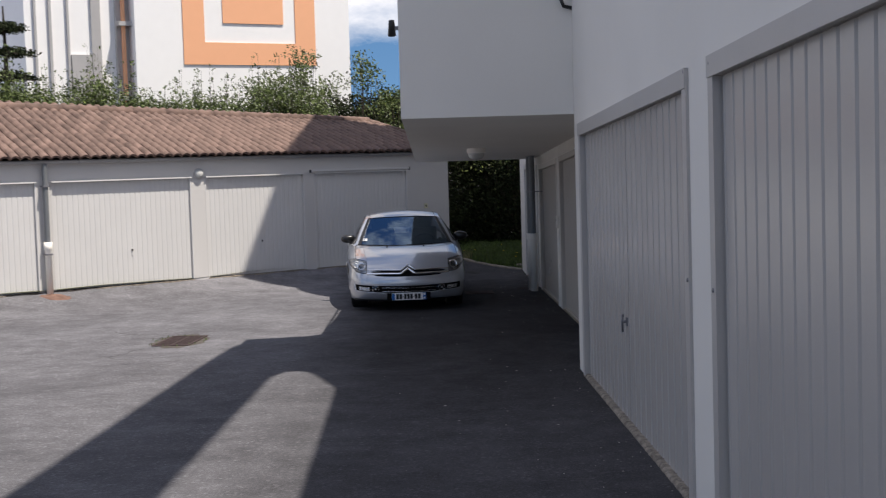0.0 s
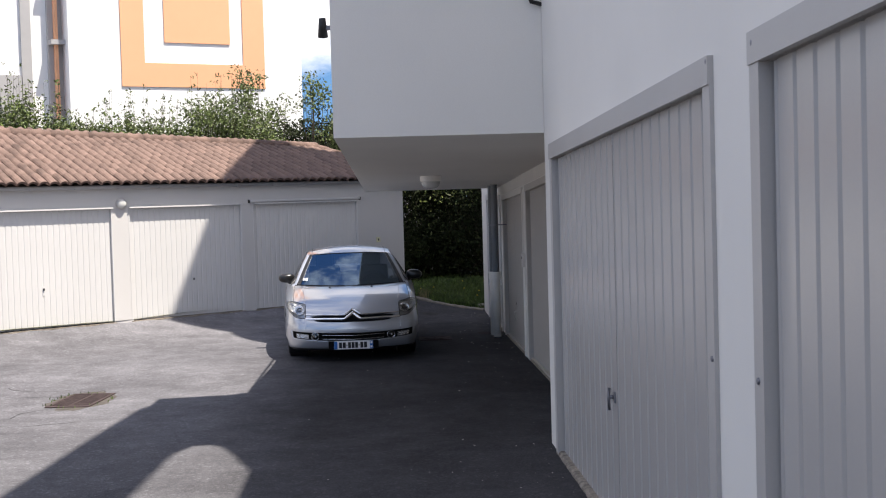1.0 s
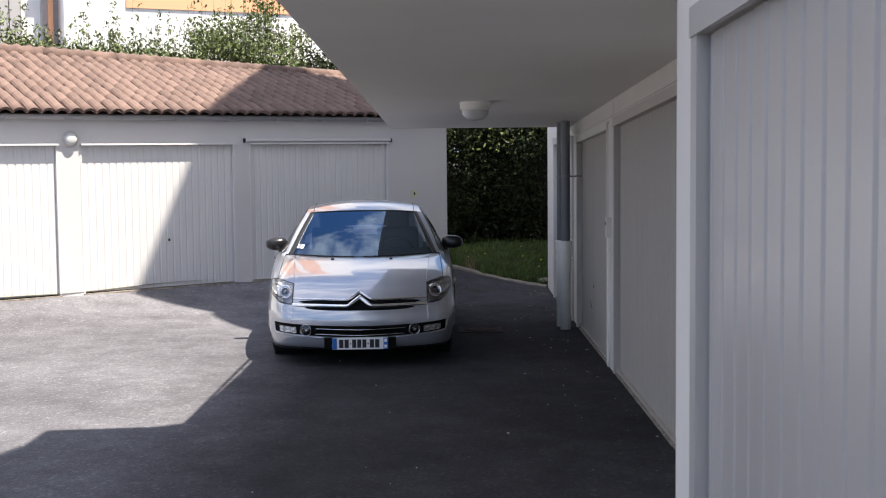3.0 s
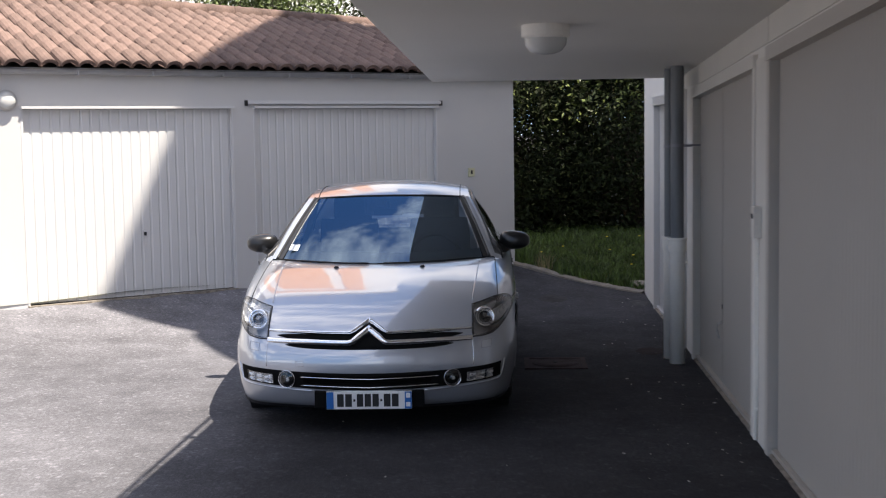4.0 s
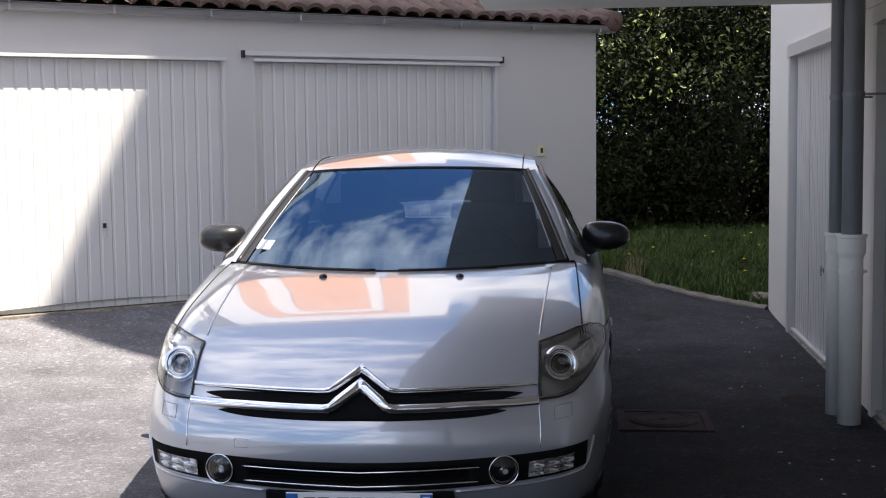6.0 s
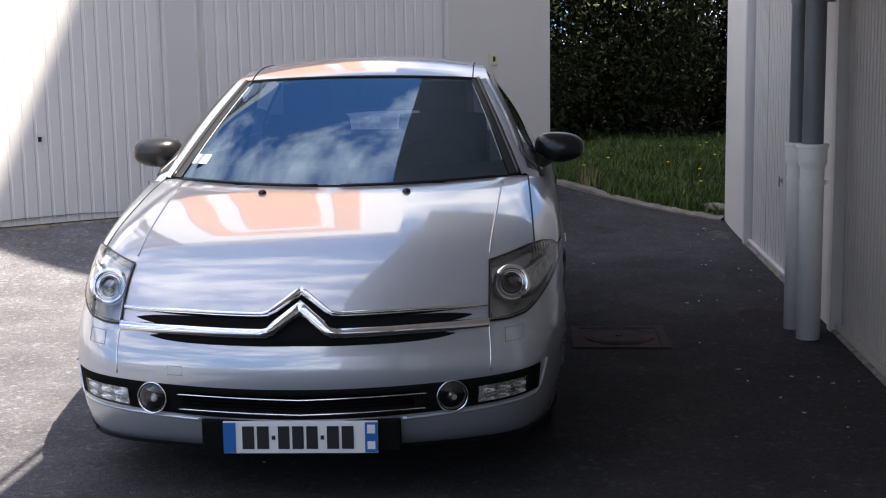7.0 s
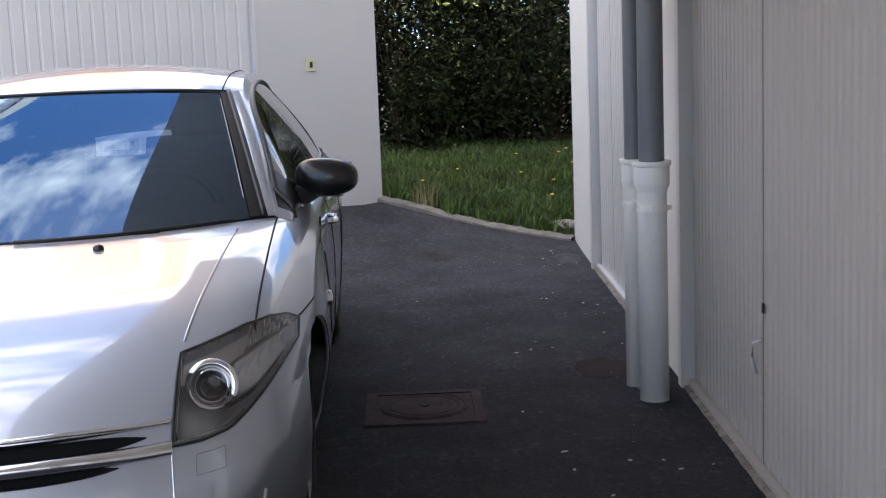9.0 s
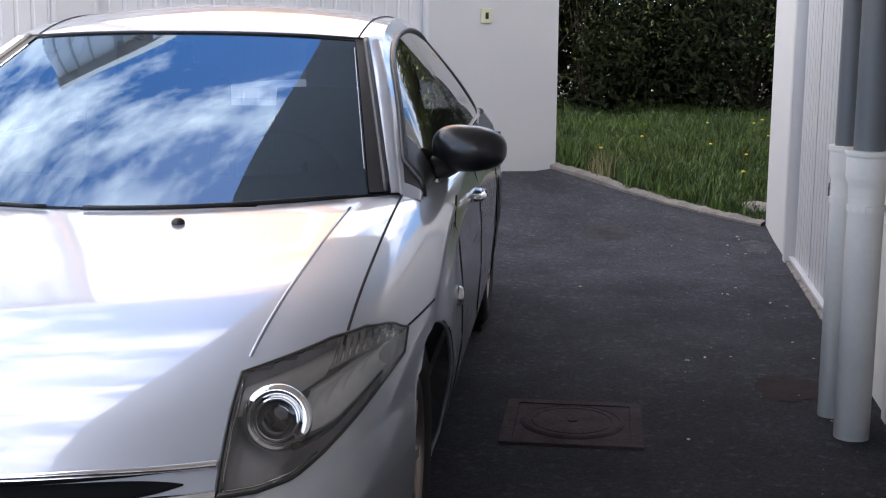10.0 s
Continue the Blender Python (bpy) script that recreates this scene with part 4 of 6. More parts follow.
    for nm, z0, hw, r, rise in (("upper_bar", 0.619, 0.625, 0.0065, 0.067), ("lower_bar", 0.567, 0.63, 0.0145, 0.074)):
        UU = np.array(sorted(set(np.linspace(-hw, hw, 61).round(4)) | {-0.105, -0.1, 0.0, 0.1, 0.105}))
        rows = []
        for dz, off in ((-1.0, -0.01), (-1.0, 0.010), (-0.55, 0.024), (0.35, 0.027), (0.9, 0.014), (1.0, -0.01)):
            row = []
            for u in UU:
                a = abs(u)
                thick = r * (1.55 if a < 0.1 else 1.0)
                row.append(skin_front(u, z0 + rise * max(0.0, 1 - a / 0.105) + 0.014 * (a / 0.6) ** 2 + dz * thick, off * (1.35 if a < 0.11 else 1.0 - 0.6 * smoothstep(0.35, 0.63, a))))
            rows.append(row)
        part(nm, patch(rows), CHROME, car, "polished chrome grille bar rising to a chevron", True)

    # number plate with bars in place of its characters
    pl = part("number_plate", boxes((-0.26, 0.26, -0.012, 0.0, 0.163, 0.273), bevel=0.004), PLATE_WHITE, car, "white plate with blue ends")
    pl.matrix_local = pose(0, 0.018, 0.008)
    for a, b in ((-0.259, -0.217), (0.217, 0.259)):
        part("blue_band", boxes((a, b, -0.0145, -0.0125, 0.166, 0.270)), PLATE_BLUE, pl)
    for z0, z1 in ((0.178, 0.205), (0.232, 0.262)):
        part("bar", boxes((0.225, 0.251, -0.0155, -0.0135, z0, z1)), PLATE_WHITE, pl)
    x = -0.195
    for wdt in (0.040, 0.040, 0.012, 0.038, 0.038, 0.038, 0.012, 0.040, 0.040):
        tall = 0.039 if wdt > 0.02 else 0.007
        part("bar", boxes((x, x + wdt, -0.0145, -0.0125, 0.218 - tall, 0.218 + tall)), INK, pl)
        x += wdt + 0.0095
    part("plate_holder", boxes((-0.335, 0.335, 0.0, 0.06, 0.175, 0.283), bevel=0.01), MATTE_BLACK, car, "black plate surround").matrix_local = pose(0, 0.019, 0)

    for sgn in (1, -1):
        p = skin_front(sgn * 0.505, 0.350, 0.0)
        n = Vector((sgn * 0.24, -0.97, 0)).normalized()
        m = Matrix.Translation(p) @ n.to_track_quat("Z", "Y").to_matrix().to_4x4() @ Matrix.Scale(0.9, 4)
        fog = part("fog_lamp", lathe(bmesh.new(), [(0.054, -0.02), (0.058, 0.002), (0.061, 0.011), (0.058, 0.014), (0.055, 0.006), (0.054, -0.02)], 36, m), CHROME, car, "round fog lamp with chrome ring", True)
        part("reflector", lathe(bmesh.new(), [(0.053, 0.006), (0.044, -0.004), (0.022, -0.008), (0.0, -0.009)], 28, m), FOG_BOWL, fog, smooth=True)
        part("projector", lathe(bmesh.new(), [(0.026, -0.01), (0.023, 0.001), (0.014, 0.008), (0, 0.010)], 24, m), PROJECTOR, fog, smooth=True)
        part("bulb", lathe(bmesh.new(), [(0.012, 0.0), (0.011, 0.010), (0.006, 0.0135), (0, 0.014)], 14, m @ Matrix.Translation((0.006, -0.004, 0))), LAMP_SHINE, fog, "bright bulb cap", True)
        part("glass", lathe(bmesh.new(), [(0.054, 0.008), (0.03, 0.014), (0, 0.016)], 28, m), LENS, fog, smooth=True)
        rows = [[skin_front(sgn * (0.590 + 0.155 * k), intake(0.590 + 0.155 * k)[0] + 0.016 + 0.056 * q, 0.013 - 0.011 * abs(math.sin(2 * math.pi * q)) ** 0.8 * (0.25 + 0.75 * abs(math.sin(3 * math.pi * k)))) for k in np.linspace(0, 1, 43)] for q in np.linspace(0, 1, 15)]
        if sgn < 0:
            rows = [r[::-1] for r in rows]
        ind = part("indicator", patch(rows), FACET, car, "clear indicator lamp with faceted reflector", True)
        rows = [[skin_front(sgn * (0.586 + 0.163 * k), intake(0.590 + 0.155 * k)[0] + 0.014 + 0.060 * q, 0.0165) for k in np.linspace(0, 1, 9)] for q in np.linspace(0, 1, 4)]
        part("glass", patch(rows if sgn > 0 else [r[::-1] for r in rows]), LENS, ind, smooth=True)
        for uu in (0.625, 0.700):
            p = skin_front(sgn * uu, intake(uu)[0] + 0.042, 0.004)
            part("bulb", lathe(bmesh.new(), [(0.021, 0.0), (0.019, 0.003), (0.012, 0.001), (0.009, 0.006), (0.0, 0.009)], 18, Matrix.Translation(p) @ Vector((sgn * 0.3, -0.95, 0)).to_track_quat("Z", "Y").to_matrix().to_4x4()), CHROME, ind, smooth=True)
        wc = [(0.682, 0.516), (0.745, 0.520), (0.747, 0.564), (0.684, 0.560)]
        line([skin_front(sgn * (a_[0] + (b_[0] - a_[0]) * q), a_[1] + (b_[1] - a_[1]) * q, 0.0005) for a_, b_ in zip(wc, wc[1:] + wc[:1]) for q in (0, 0.25, 0.5, 0.75)], 0.0010, "washer_cap", True, SEAM)
        build_headlamp(car, sgn)
        # bonnet crease, shut lines
        line([skin_top(sgn * (0.636 + 0.05 * q), 0.44 + 0.90 * q, 0.0005) for q in np.linspace(0, 1, 24)], 0.0042, "bonnet_crease", material=PAINT)
        line([skin_top(sgn * (0.80 - 0.002 * q), 0.575 + 0.965 * q, 0.0) for q in np.linspace(0, 1, 26)], 0.0034)
        # thin chrome line stands in for the glint on the painted bumper crease
        line([skin_front(sgn * 0.631, z, 0.0005) for z in np.linspace(0.425, 0.59, 12)], 0.0022, "bumper_crease_glint", material=CHROME)
        line([skin_front(sgn * u, 0.742, 0.0) for u in np.linspace(0.885, 0.928, 6)], 0.003)
        for vv in (1.74, 2.84, 3.84):
            line([skin_side(vv + 0.02 * math.sin(z * 3), z, sgn) for z in np.linspace(0.24, 0.92, 16)], 0.0030)
        line([skin_side(v, 0.235, sgn) for v in np.linspace(1.74, 3.5, 20)], 0.003)
        for vv in (2.62, 3.64):
            p = skin_side(vv, 0.80, sgn)
            line([p + Vector((sgn * 0.002, -0.11, 0)), p + Vector((sgn * 0.030, -0.075, 0)), p + Vector((sgn * 0.036, 0.0, 0)), p + Vector((sgn * 0.030, 0.06, 0)), p + Vector((sgn * 0.002, 0.10, 0))], 0.014, "door_handle", material=CHROME)["label"] = "chrome door handle"
        p = skin_side(1.60, 0.655, sgn)
        part("side_repeater", lathe(bmesh.new(), [(0.030, 0.0), (0.026, 0.010), (0.0, 0.015)], 18, Matrix.Translation(p) @ Vector((sgn, 0, 0)).to_track_quat("Z", "Y").to_matrix().to_4x4()), CHROME, car, "small clear side repeater", True)
        p = skin_top(sgn * 0.295, 1.11)
        part("washer_jet", lathe(bmesh.new(), [(0.017, 0.0), (0.016, 0.008), (0.009, 0.014), (0, 0.015)], 16, Matrix.Translation(p)), BLACK, car, smooth=True)
        build_mirror(car, sgn)
        for axle in (ARCH_F, ARCH_R):
            build_wheel(car, sgn, axle)
            arc = []
            for a in np.linspace(-0.35, math.pi + 0.35, 30):
                v, z = axle + ARCH_RAD * math.cos(a), HUB_Z + ARCH_RAD * math.sin(a)
                if z > 0.19:
                    g = v - profile_v(z)
                    arc.append(skin_side(v, z, sgn) if g > NOSE_JOIN else skin_front(sgn * float(np.interp(g, [nose_v(q) for q in np.linspace(0.6, 0.93, 40)], np.linspace(0.6, 0.93, 40))), z))
            line([p - Vector((sgn * 0.008, 0, 0)) for p in arc], 0.006, "arch_lip", material=PAINT)
    line([skin_top(u, 1.215 + 0.53 * u * u, 0.0) for u in np.linspace(-0.80, 0.80, 40)], 0.005, "scuttle_gap")
    line([skin_front(u, z, 0.0) for u, z in ((-0.445, 0.462), (-0.395, 0.462), (-0.395, 0.432), (-0.445, 0.432))], 0.0010, "tow_eye_cap", True, SEAM)
    build_cabin(car)
    build_interior(car)
    part("underbody", boxes((-0.78, 0.78, 0.3, 4.7, 0.17, 0.22)), BLACK, car)
    return car


def build_headlamp(car, sgn):
    """Swept-back glass lamp: lens, dark bowl, projector ring, ribbed indicator."""
    def at(a, b, off):
        u, foot, top = lamp_edges(a)
        return skin_front(sgn * u, foot - 0.004 + (top - foot + 0.008) * b, off)
    A = np.linspace(0, 1, 25)
    if sgn < 0:
        A = A[::-1]
    B = np.linspace(0, 1, 25)
    lens = part("headlamp", patch([[at(a, b, 0.006) for a in A] for b in B]), LENS, car, "swept clear-glass headlamp", True)
    lens.visible_shadow = False
    part("bowl", patch([[at(a, b, -0.004 - 0.070 * min(1, 10 * a, 10 * (1 - a)) * min(1, 12 * b, 12 * (1 - b))) for a in A] for b in B]), LAMP_BOWL, lens, "smoky grey lamp bowl", True)
    rim = [at(a, 0, 0.004) for a in A] + [at(A[-1], b, 0.004) for b in B[1:]] + [at(a, 1, 0.004) for a in A[::-1][1:]] + [at(A[0], b, 0.004) for b in B[::-1][1:-1]]
    bm = bmesh.new()
    tube(bm, rim, 0.0038, 6, True)
    part("seal", bm, BLACK, lens, "black rubber seal", True)
    c = skin_front(sgn * 0.716, 0.692, -0.008)
    n = Vector((sgn * 0.12, -0.96, 0.22)).normalized()
    m = Matrix.Translation(c) @ n.to_track_quat("Z", "Y").to_matrix().to_4x4()
    part("ring", lathe(bmesh.new(), [(0.044, -0.03), (0.047, -0.002), (0.053, 0.006), (0.064, 0.004), (0.068, -0.008), (0.066, -0.03)], 36, m), CHROME, lens, "bright projector ring", True)
    part("inner_ring", lathe(bmesh.new(), [(0.035, -0.02), (0.037, 0.000), (0.042, 0.002), (0.046, -0.02)], 32, m), CHROME, lens, smooth=True)
    part("projector", lathe(bmesh.new(), [(0.036, -0.02), (0.030, -0.006), (0.018, 0.003), (0, 0.006)], 28, m), PROJECTOR, lens, "dark projector lens", True)
    # bright side reflector: a hollow trough from the ring out to the tip, with a light strip in it
    def band(name, a0, a1, lo, hi, depth, material, label, nb=9, bulge=0.0, flutes=0):
        As = np.linspace(a0, a1, 15 + 6 * flutes)
        if sgn < 0:
            As = As[::-1]
        def off(a, q):
            return -0.003 - depth * (1 if bulge else math.sin(math.pi * q) ** 0.7) + bulge * math.sin(math.pi * q) + (0.0035 * math.cos(2 * math.pi * flutes * (a - a0) / (a1 - a0)) * math.sin(math.pi * q) if flutes else 0)
        return part(name, patch([[at(a, lo(a) + (hi(a) - lo(a)) * q, off(a, q)) for a in As] for q in np.linspace(0, 1, nb)]), material, lens, label, True)
    band("reflector", 0.46, 0.93, lambda a: interp(a, (0.46, 0.34), (0.7, 0.22), (0.93, 0.25)), lambda a: interp(a, (0.46, 0.62), (0.7, 0.64), (0.93, 0.70)), 0.026, LAMP_SHINE, "bright hollow fluted side reflector", 11, flutes=5)
    band("light_strip", 0.50, 0.88, lambda a: interp(a, (0.5, 0.62), (0.88, 0.62)), lambda a: interp(a, (0.5, 0.70), (0.88, 0.72)), 0.010, LAMP_SHINE, "pale strip over the reflector", 7, bulge=0.009)
    band("upper_trim", 0.05, 0.60, lambda a: interp(a, (0.05, 0.72), (0.6, 0.75)), lambda a: 0.965, 0.022, LAMP_SHINE, "satin upper trim", 9, bulge=0.020)
    band("lower_edge", 0.44, 0.92, lambda a: interp(a, (0.44, 0.24), (0.7, 0.12), (0.92, 0.14)), lambda a: interp(a, (0.44, 0.30), (0.7, 0.19), (0.92, 0.22)), 0.004, GLOSS_BLACK, "dark lower reflector edge", 3)
    bm = bmesh.new()
    tube(bm, [at(0.035, b, -0.001) for b in np.linspace(0.95, 0.05, 10)] + [at(a, 0.05, -0.001) for a in np.linspace(0.05, 0.60, 12)], 0.0032, 6)
    part("inner_edge", bm, CHROME, lens, "bright edge inside the seal", True)
    ind = band("indicator", 0.60, 0.95, lambda a: interp(a, (0.6, 0.76), (0.95, 0.74)), lambda a: 0.975, 0.014, LAMP_SHINE, "pale ribbed indicator", 6)
    for k in range(9):
        a = 0.615 + 0.040 * k
        bm = bmesh.new()
        tube(bm, [at(a, 0.77, -0.002), at(a - 0.004, 0.87, 0.001), at(a - 0.01, 0.965, -0.001)], 0.0034, 6)
        part("rib", bm, CHROME, lens, smooth=True)
    for bb in (0.83, 0.90):
        bm = bmesh.new()
        tube(bm, [at(a, bb, -0.001) for a in np.linspace(0.74, 0.94, 6)], 0.0018, 5)
        part("rib", bm, LAMP_GLASS, lens, smooth=True)


def build_mirror(car, sgn):
    bm = bmesh.new()
    bmesh.ops.create_uvsphere(bm, u_segments=28, v_segments=16, radius=1.0)
    for v in bm.verts:
        x, y, z = v.co
        flatten = 0.5 if y > 0 else 1.0
        v.co = (0.115 * math.copysign(abs(x) ** 0.8, x), 0.085 * y * flatten, 0.070 * math.copysign(abs(z) ** 0.75, z) * (1 - 0.12 * x))
    bmesh.ops.transform(bm, matrix=Matrix.Translation((sgn * 0.940 + 0.013, 1.93, 1.037)) @ Matrix.Diagonal((sgn, 1, 1, 1)) @ Matrix.Rotation(-0.15, 4, "Z"), verts=bm.verts[:])
    if sgn < 0:
        bmesh.ops.reverse_faces(bm, faces=bm.faces[:])
    cap = part("mirror", bm, MIRROR_BLACK, car, "satin black door mirror", True)
    bm = bmesh.new()
    tube(bm, [(sgn * 0.79, 1.88, 0.955), (sgn * 0.84, 1.90, 0.968), (sgn * 0.91, 1.92, 1.0)], [0.050, 0.043, 0.036], 12)
    part("stalk", bm, BLACK, cap, smooth=True)
    part("mirror_glass", patch_plane(Matrix.Translation((sgn * 0.940 + 0.013, 1.975, 1.035)), 0.09, 0.05), CHROME, cap)


def patch_plane(m, hw, hh):
    bm = bmesh.new()
    for sx, sz in ((-1, -1), (1, -1), (1, 1), (-1, 1)):
        bm.verts.new((sx * hw, 0, sz * hh))
    bm.faces.new(bm.verts[:])
    bmesh.ops.transform(bm, matrix=m, verts=bm.verts[:])
    return bm


def build_wheel(car, sgn, axle):
    r = 0.325
    m = Matrix.Translation((sgn * 0.785, axle, r)) @ Matrix.Rotation(sgn * math.pi / 2, 4, "Y")
    tyre = lathe(bmesh.new(), [(0.215, -0.10), (0.26, -0.112), (0.30, -0.11), (0.322, -0.09), (r, -0.05), (r, 0.05), (0.322, 0.09), (0.30, 0.11), (0.26, 0.112), (0.222, 0.10), (0.215, 0.06)], 40, m)
    wheel = part("wheel", bmesh_hub(m), ALLOY, car, "spoked alloy wheel", True)
    part("tyre", tyre, RUBBER, wheel, "black rubber tyre", True)
    rim = lathe(bmesh.new(), [(0.224, 0.098), (0.212, 0.100), (0.204, 0.085), (0.200, -0.06)], 40, m)
    part("rim", rim, ALLOY, wheel, smooth=True)
    part("brake_disc", lathe(bmesh.new(), [(0.0, 0.0), (0.15, 0.0), (0.15, 0.02), (0.0, 0.02)], 28, m), ZINC, wheel)
    for k in range(9):
        a = 2 * math.pi * k / 9
        bm = bmesh.new()
        box(bm, 0.05, 0.205, -0.016, 0.016, 0.062, 0.088, bevel=0.006, m=m @ Matrix.Rotation(a, 4, "Z"))
        part("spoke", bm, ALLOY, wheel, smooth=True)
    # dark wheel housing
    part("wheel_housing", lathe(bmesh.new(), [(0.0, -0.16), (0.38, -0.16), (0.385, 0.085)], 32, m), BLACK, car)


def bmesh_hub(m):
    return lathe(bmesh.new(), [(0.066, 0.06), (0.066, 0.088), (0.05, 0.096), (0.0, 0.098)], 24, m)


# cabin: rail over the doors, waist under them, glass and panels between
def rail(v):
    u = spline(v, (1.53, 0.800), (1.9, 0.725), (2.36, 0.630), (2.8, 0.602), (3.3, 0.592), (3.8, 0.588), (4.5, 0.60))
    z = spline(v, (1.53, 0.945), (1.7, 1.04), (1.9, 1.145), (2.15, 1.262), (2.36, 1.338), (2.6, 1.385), (2.9, 1.404), (3.3, 1.392), (3.7, 1.335), (4.1, 1.21), (4.5, 1.02))
    return u, z


def waist(v):
    return spline(v, (1.50, 0.835), (1.8, 0.862), (2.4, 0.872), (3.2, 0.868), (4.0, 0.835), (4.5, 0.76)), interp(v, (1.5, 0.925), (2.2, 0.945), (4.0, 0.96), (4.5, 0.965))


def roof_point(u, v):
    ur, zr = rail(v)
    return Vector((u, v, zr + interp(v, (2.2, 0.050), (3.2, 0.055), (4.5, 0.03)) * (1 - (u / ur) ** 2)))


def flank_point(v, k, sgn):
    """k from 0 at the waist to 1 at the rail."""
    (ur, zr), (uw, zw) = rail(v), waist(v)
    return Vector((sgn * (uw + (ur - uw) * k + 0.030 * math.sin(math.pi * k)), v, zw + (zr - zw) * k))


def screen_point(a, b):
    """The windscreen: a across from -1 to 1, b from foot to top."""
    uf, ut = 0.765 * a, 0.578 * a
    foot = skin_top(uf, 1.215 + 0.53 * uf * uf, 0.006)
    vt = 2.285 + 0.20 * ut * ut
    top = roof_point(ut, vt)
    p = foot.lerp(top, b)
    return p + Vector((0, -0.35, 0.9)).normalized() * 0.014 * math.sin(math.pi * b)


def build_cabin(car):
    A, B = np.linspace(-1, 1, 41), np.linspace(0, 1, 25)
    part("windscreen", patch([[screen_point(a, b) for a in A] for b in B]), WINDSCREEN, car, "large raked windscreen reflecting the sky", True)
    # roof, with the tail window cut into its back slope
    vs = list(np.linspace(0, 1, 60))
    us = list(np.linspace(0, 1, 24))
    made = {"roof": (bmesh.new(), {}), "rear_window": (bmesh.new(), {})}

    def rp(i, j, s):
        u0 = us[j]
        vv = 2.285 + 0.20 * (0.578 * u0) ** 2 + (4.5 - 2.30) * vs[i]
        ur, _ = rail(vv)
        return roof_point(s * u0 * ur, vv)
    for i in range(len(vs) - 1):
        for j in range(len(us) - 1):
            vv = 2.3 + 2.2 * (vs[i] + vs[i + 1]) / 2
            which = "rear_window" if 3.62 < vv < 4.42 and us[j] < 0.84 else "roof"
            bm, cache = made[which]
            for s in (1, -1):
                q = []
                for a, b in ((i, j), (i, j + 1), (i + 1, j + 1), (i + 1, j)):
                    key = (a, b, s if b else 1)
                    if key not in cache:
                        cache[key] = bm.verts.new(rp(a, b, s))
                    q.append(cache[key])
                bm.faces.new(q if s == 1 else q[::-1])
    part("roof", made["roof"][0], PAINT, car, "silver roof panel", True)
    part("rear_window", made["rear_window"][0], REAR_GLASS, car, smooth=True)
    KS = np.linspace(0, 1, 15)
    VS = np.linspace(1.53, 4.5, 100)

    def pane(v, k):
        if not 0.10 < k < 0.90:
            return "flank"
        if 2.80 < v < 2.90:
            return "door_pillar"
        if 1.60 < v <= 1.84:
            return "corner"
        if v > 1.84 and v < 4.16 - 0.45 * k:
            return "front" if v < 2.85 else "rear"
        return "flank"
    for s in (1, -1):
        got = {n: (bmesh.new(), {}) for n in ("flank", "door_pillar", "corner", "front", "rear")}
        for i in range(len(VS) - 1):
            for j in range(len(KS) - 1):
                bm, cache = got[pane((VS[i] + VS[i + 1]) / 2, (KS[j] + KS[j + 1]) / 2)]
                q = []
                for a, b in ((i, j), (i + 1, j), (i + 1, j + 1), (i, j + 1)):
                    if (a, b) not in cache:
                        cache[a, b] = bm.verts.new(flank_point(VS[a], KS[b], s))
                    q.append(cache[a, b])
                bm.faces.new(q if s == 1 else q[::-1])
        part("pillar", got["flank"][0], PAINT, car, "silver pillars and roof edge", True)
        part("door_pillar", got["door_pillar"][0], GLOSS_BLACK, car, "black door pillar", True)
        part("window_corner", got["corner"][0], BLACK, car, "black corner piece behind the door mirror", True)
        part("side_window", got["front"][0], SIDE_GLASS, car, "tinted front side window", True)
        part("side_window", got["rear"][0], SIDE_GLASS, car, "tinted rear side window", True)
        # strip between windscreen edge and rail
        rows = [[], [], []]
        for b in B:
            p = screen_point(s * 1.0, b)
            vr = 1.53 + (2.36 - 1.53) * b
            ur, zr = rail(vr)
            r = Vector((s * ur, vr, zr))
            mid = p.lerp(r, 0.5) + Vector((s * 0.008, -0.01, 0.008))
            for row, x in zip(rows, (p, mid, r)):
                row.append(x)
        part("windscreen_pillar", patch(rows if s < 0 else rows[::-1]), PAINT, car, "silver windscreen pillar", True)
        bm = bmesh.new()
        tube(bm, [screen_point(s * 0.992, b) + Vector((0, -0.002, 0.003)) for b in B], 0.011, 6)
        part("pillar_seal", bm, BLACK, car, "black windscreen edge", True)
        aa = (0.935, 0.96, 0.99) if s > 0 else (-0.99, -0.96, -0.935)
        part("windscreen_border", patch([[screen_point(a_, b) + Vector((0, -0.002, 0.004)) for a_ in aa] for b in B]), BLACK, car, "black printed border of the windscreen", True)
        bm = bmesh.new()
        tube(bm, [screen_point(s * 0.925, b) + Vector((0, -0.002, 0.004)) for b in B[3:-2]], 0.0016, 5)
        part("border_line", bm, LAMP_GLASS, car, "thin pale line inside the windscreen border", True)
        bm = bmesh.new()
        tube(bm, [flank_point(v, interp(v, (1.60, 0.10), (1.68, 0.91), (3.72, 0.91), (4.14, 0.10)), s) + Vector((s * 0.002, 0, 0)) for v in np.linspace(1.60, 4.14, 60)], 0.011, 6)
        part("window_trim", bm, BLACK, car, "black window surround", True)
        bm = bmesh.new()
        tube(bm, [flank_point(v, 0.07, s) + Vector((s * 0.004, 0, 0)) for v in np.linspace(1.8, 4.2, 40)], 0.010, 6)
        part("waist_trim", bm, CHROME, car, "bright waist strip", True)
        bm = bmesh.new()
        tube(bm, [roof_point(s * 0.548, v) + Vector((0, 0, 0.001)) for v in np.linspace(2.37, 3.6, 30)], 0.003, 6)
        part("roof_seam", bm, DARK_LINE, car)
    bm = bmesh.new()
    tube(bm, [screen_point(a, 1.0) + Vector((0, -0.001, 0.002)) for a in A], 0.0065, 6)
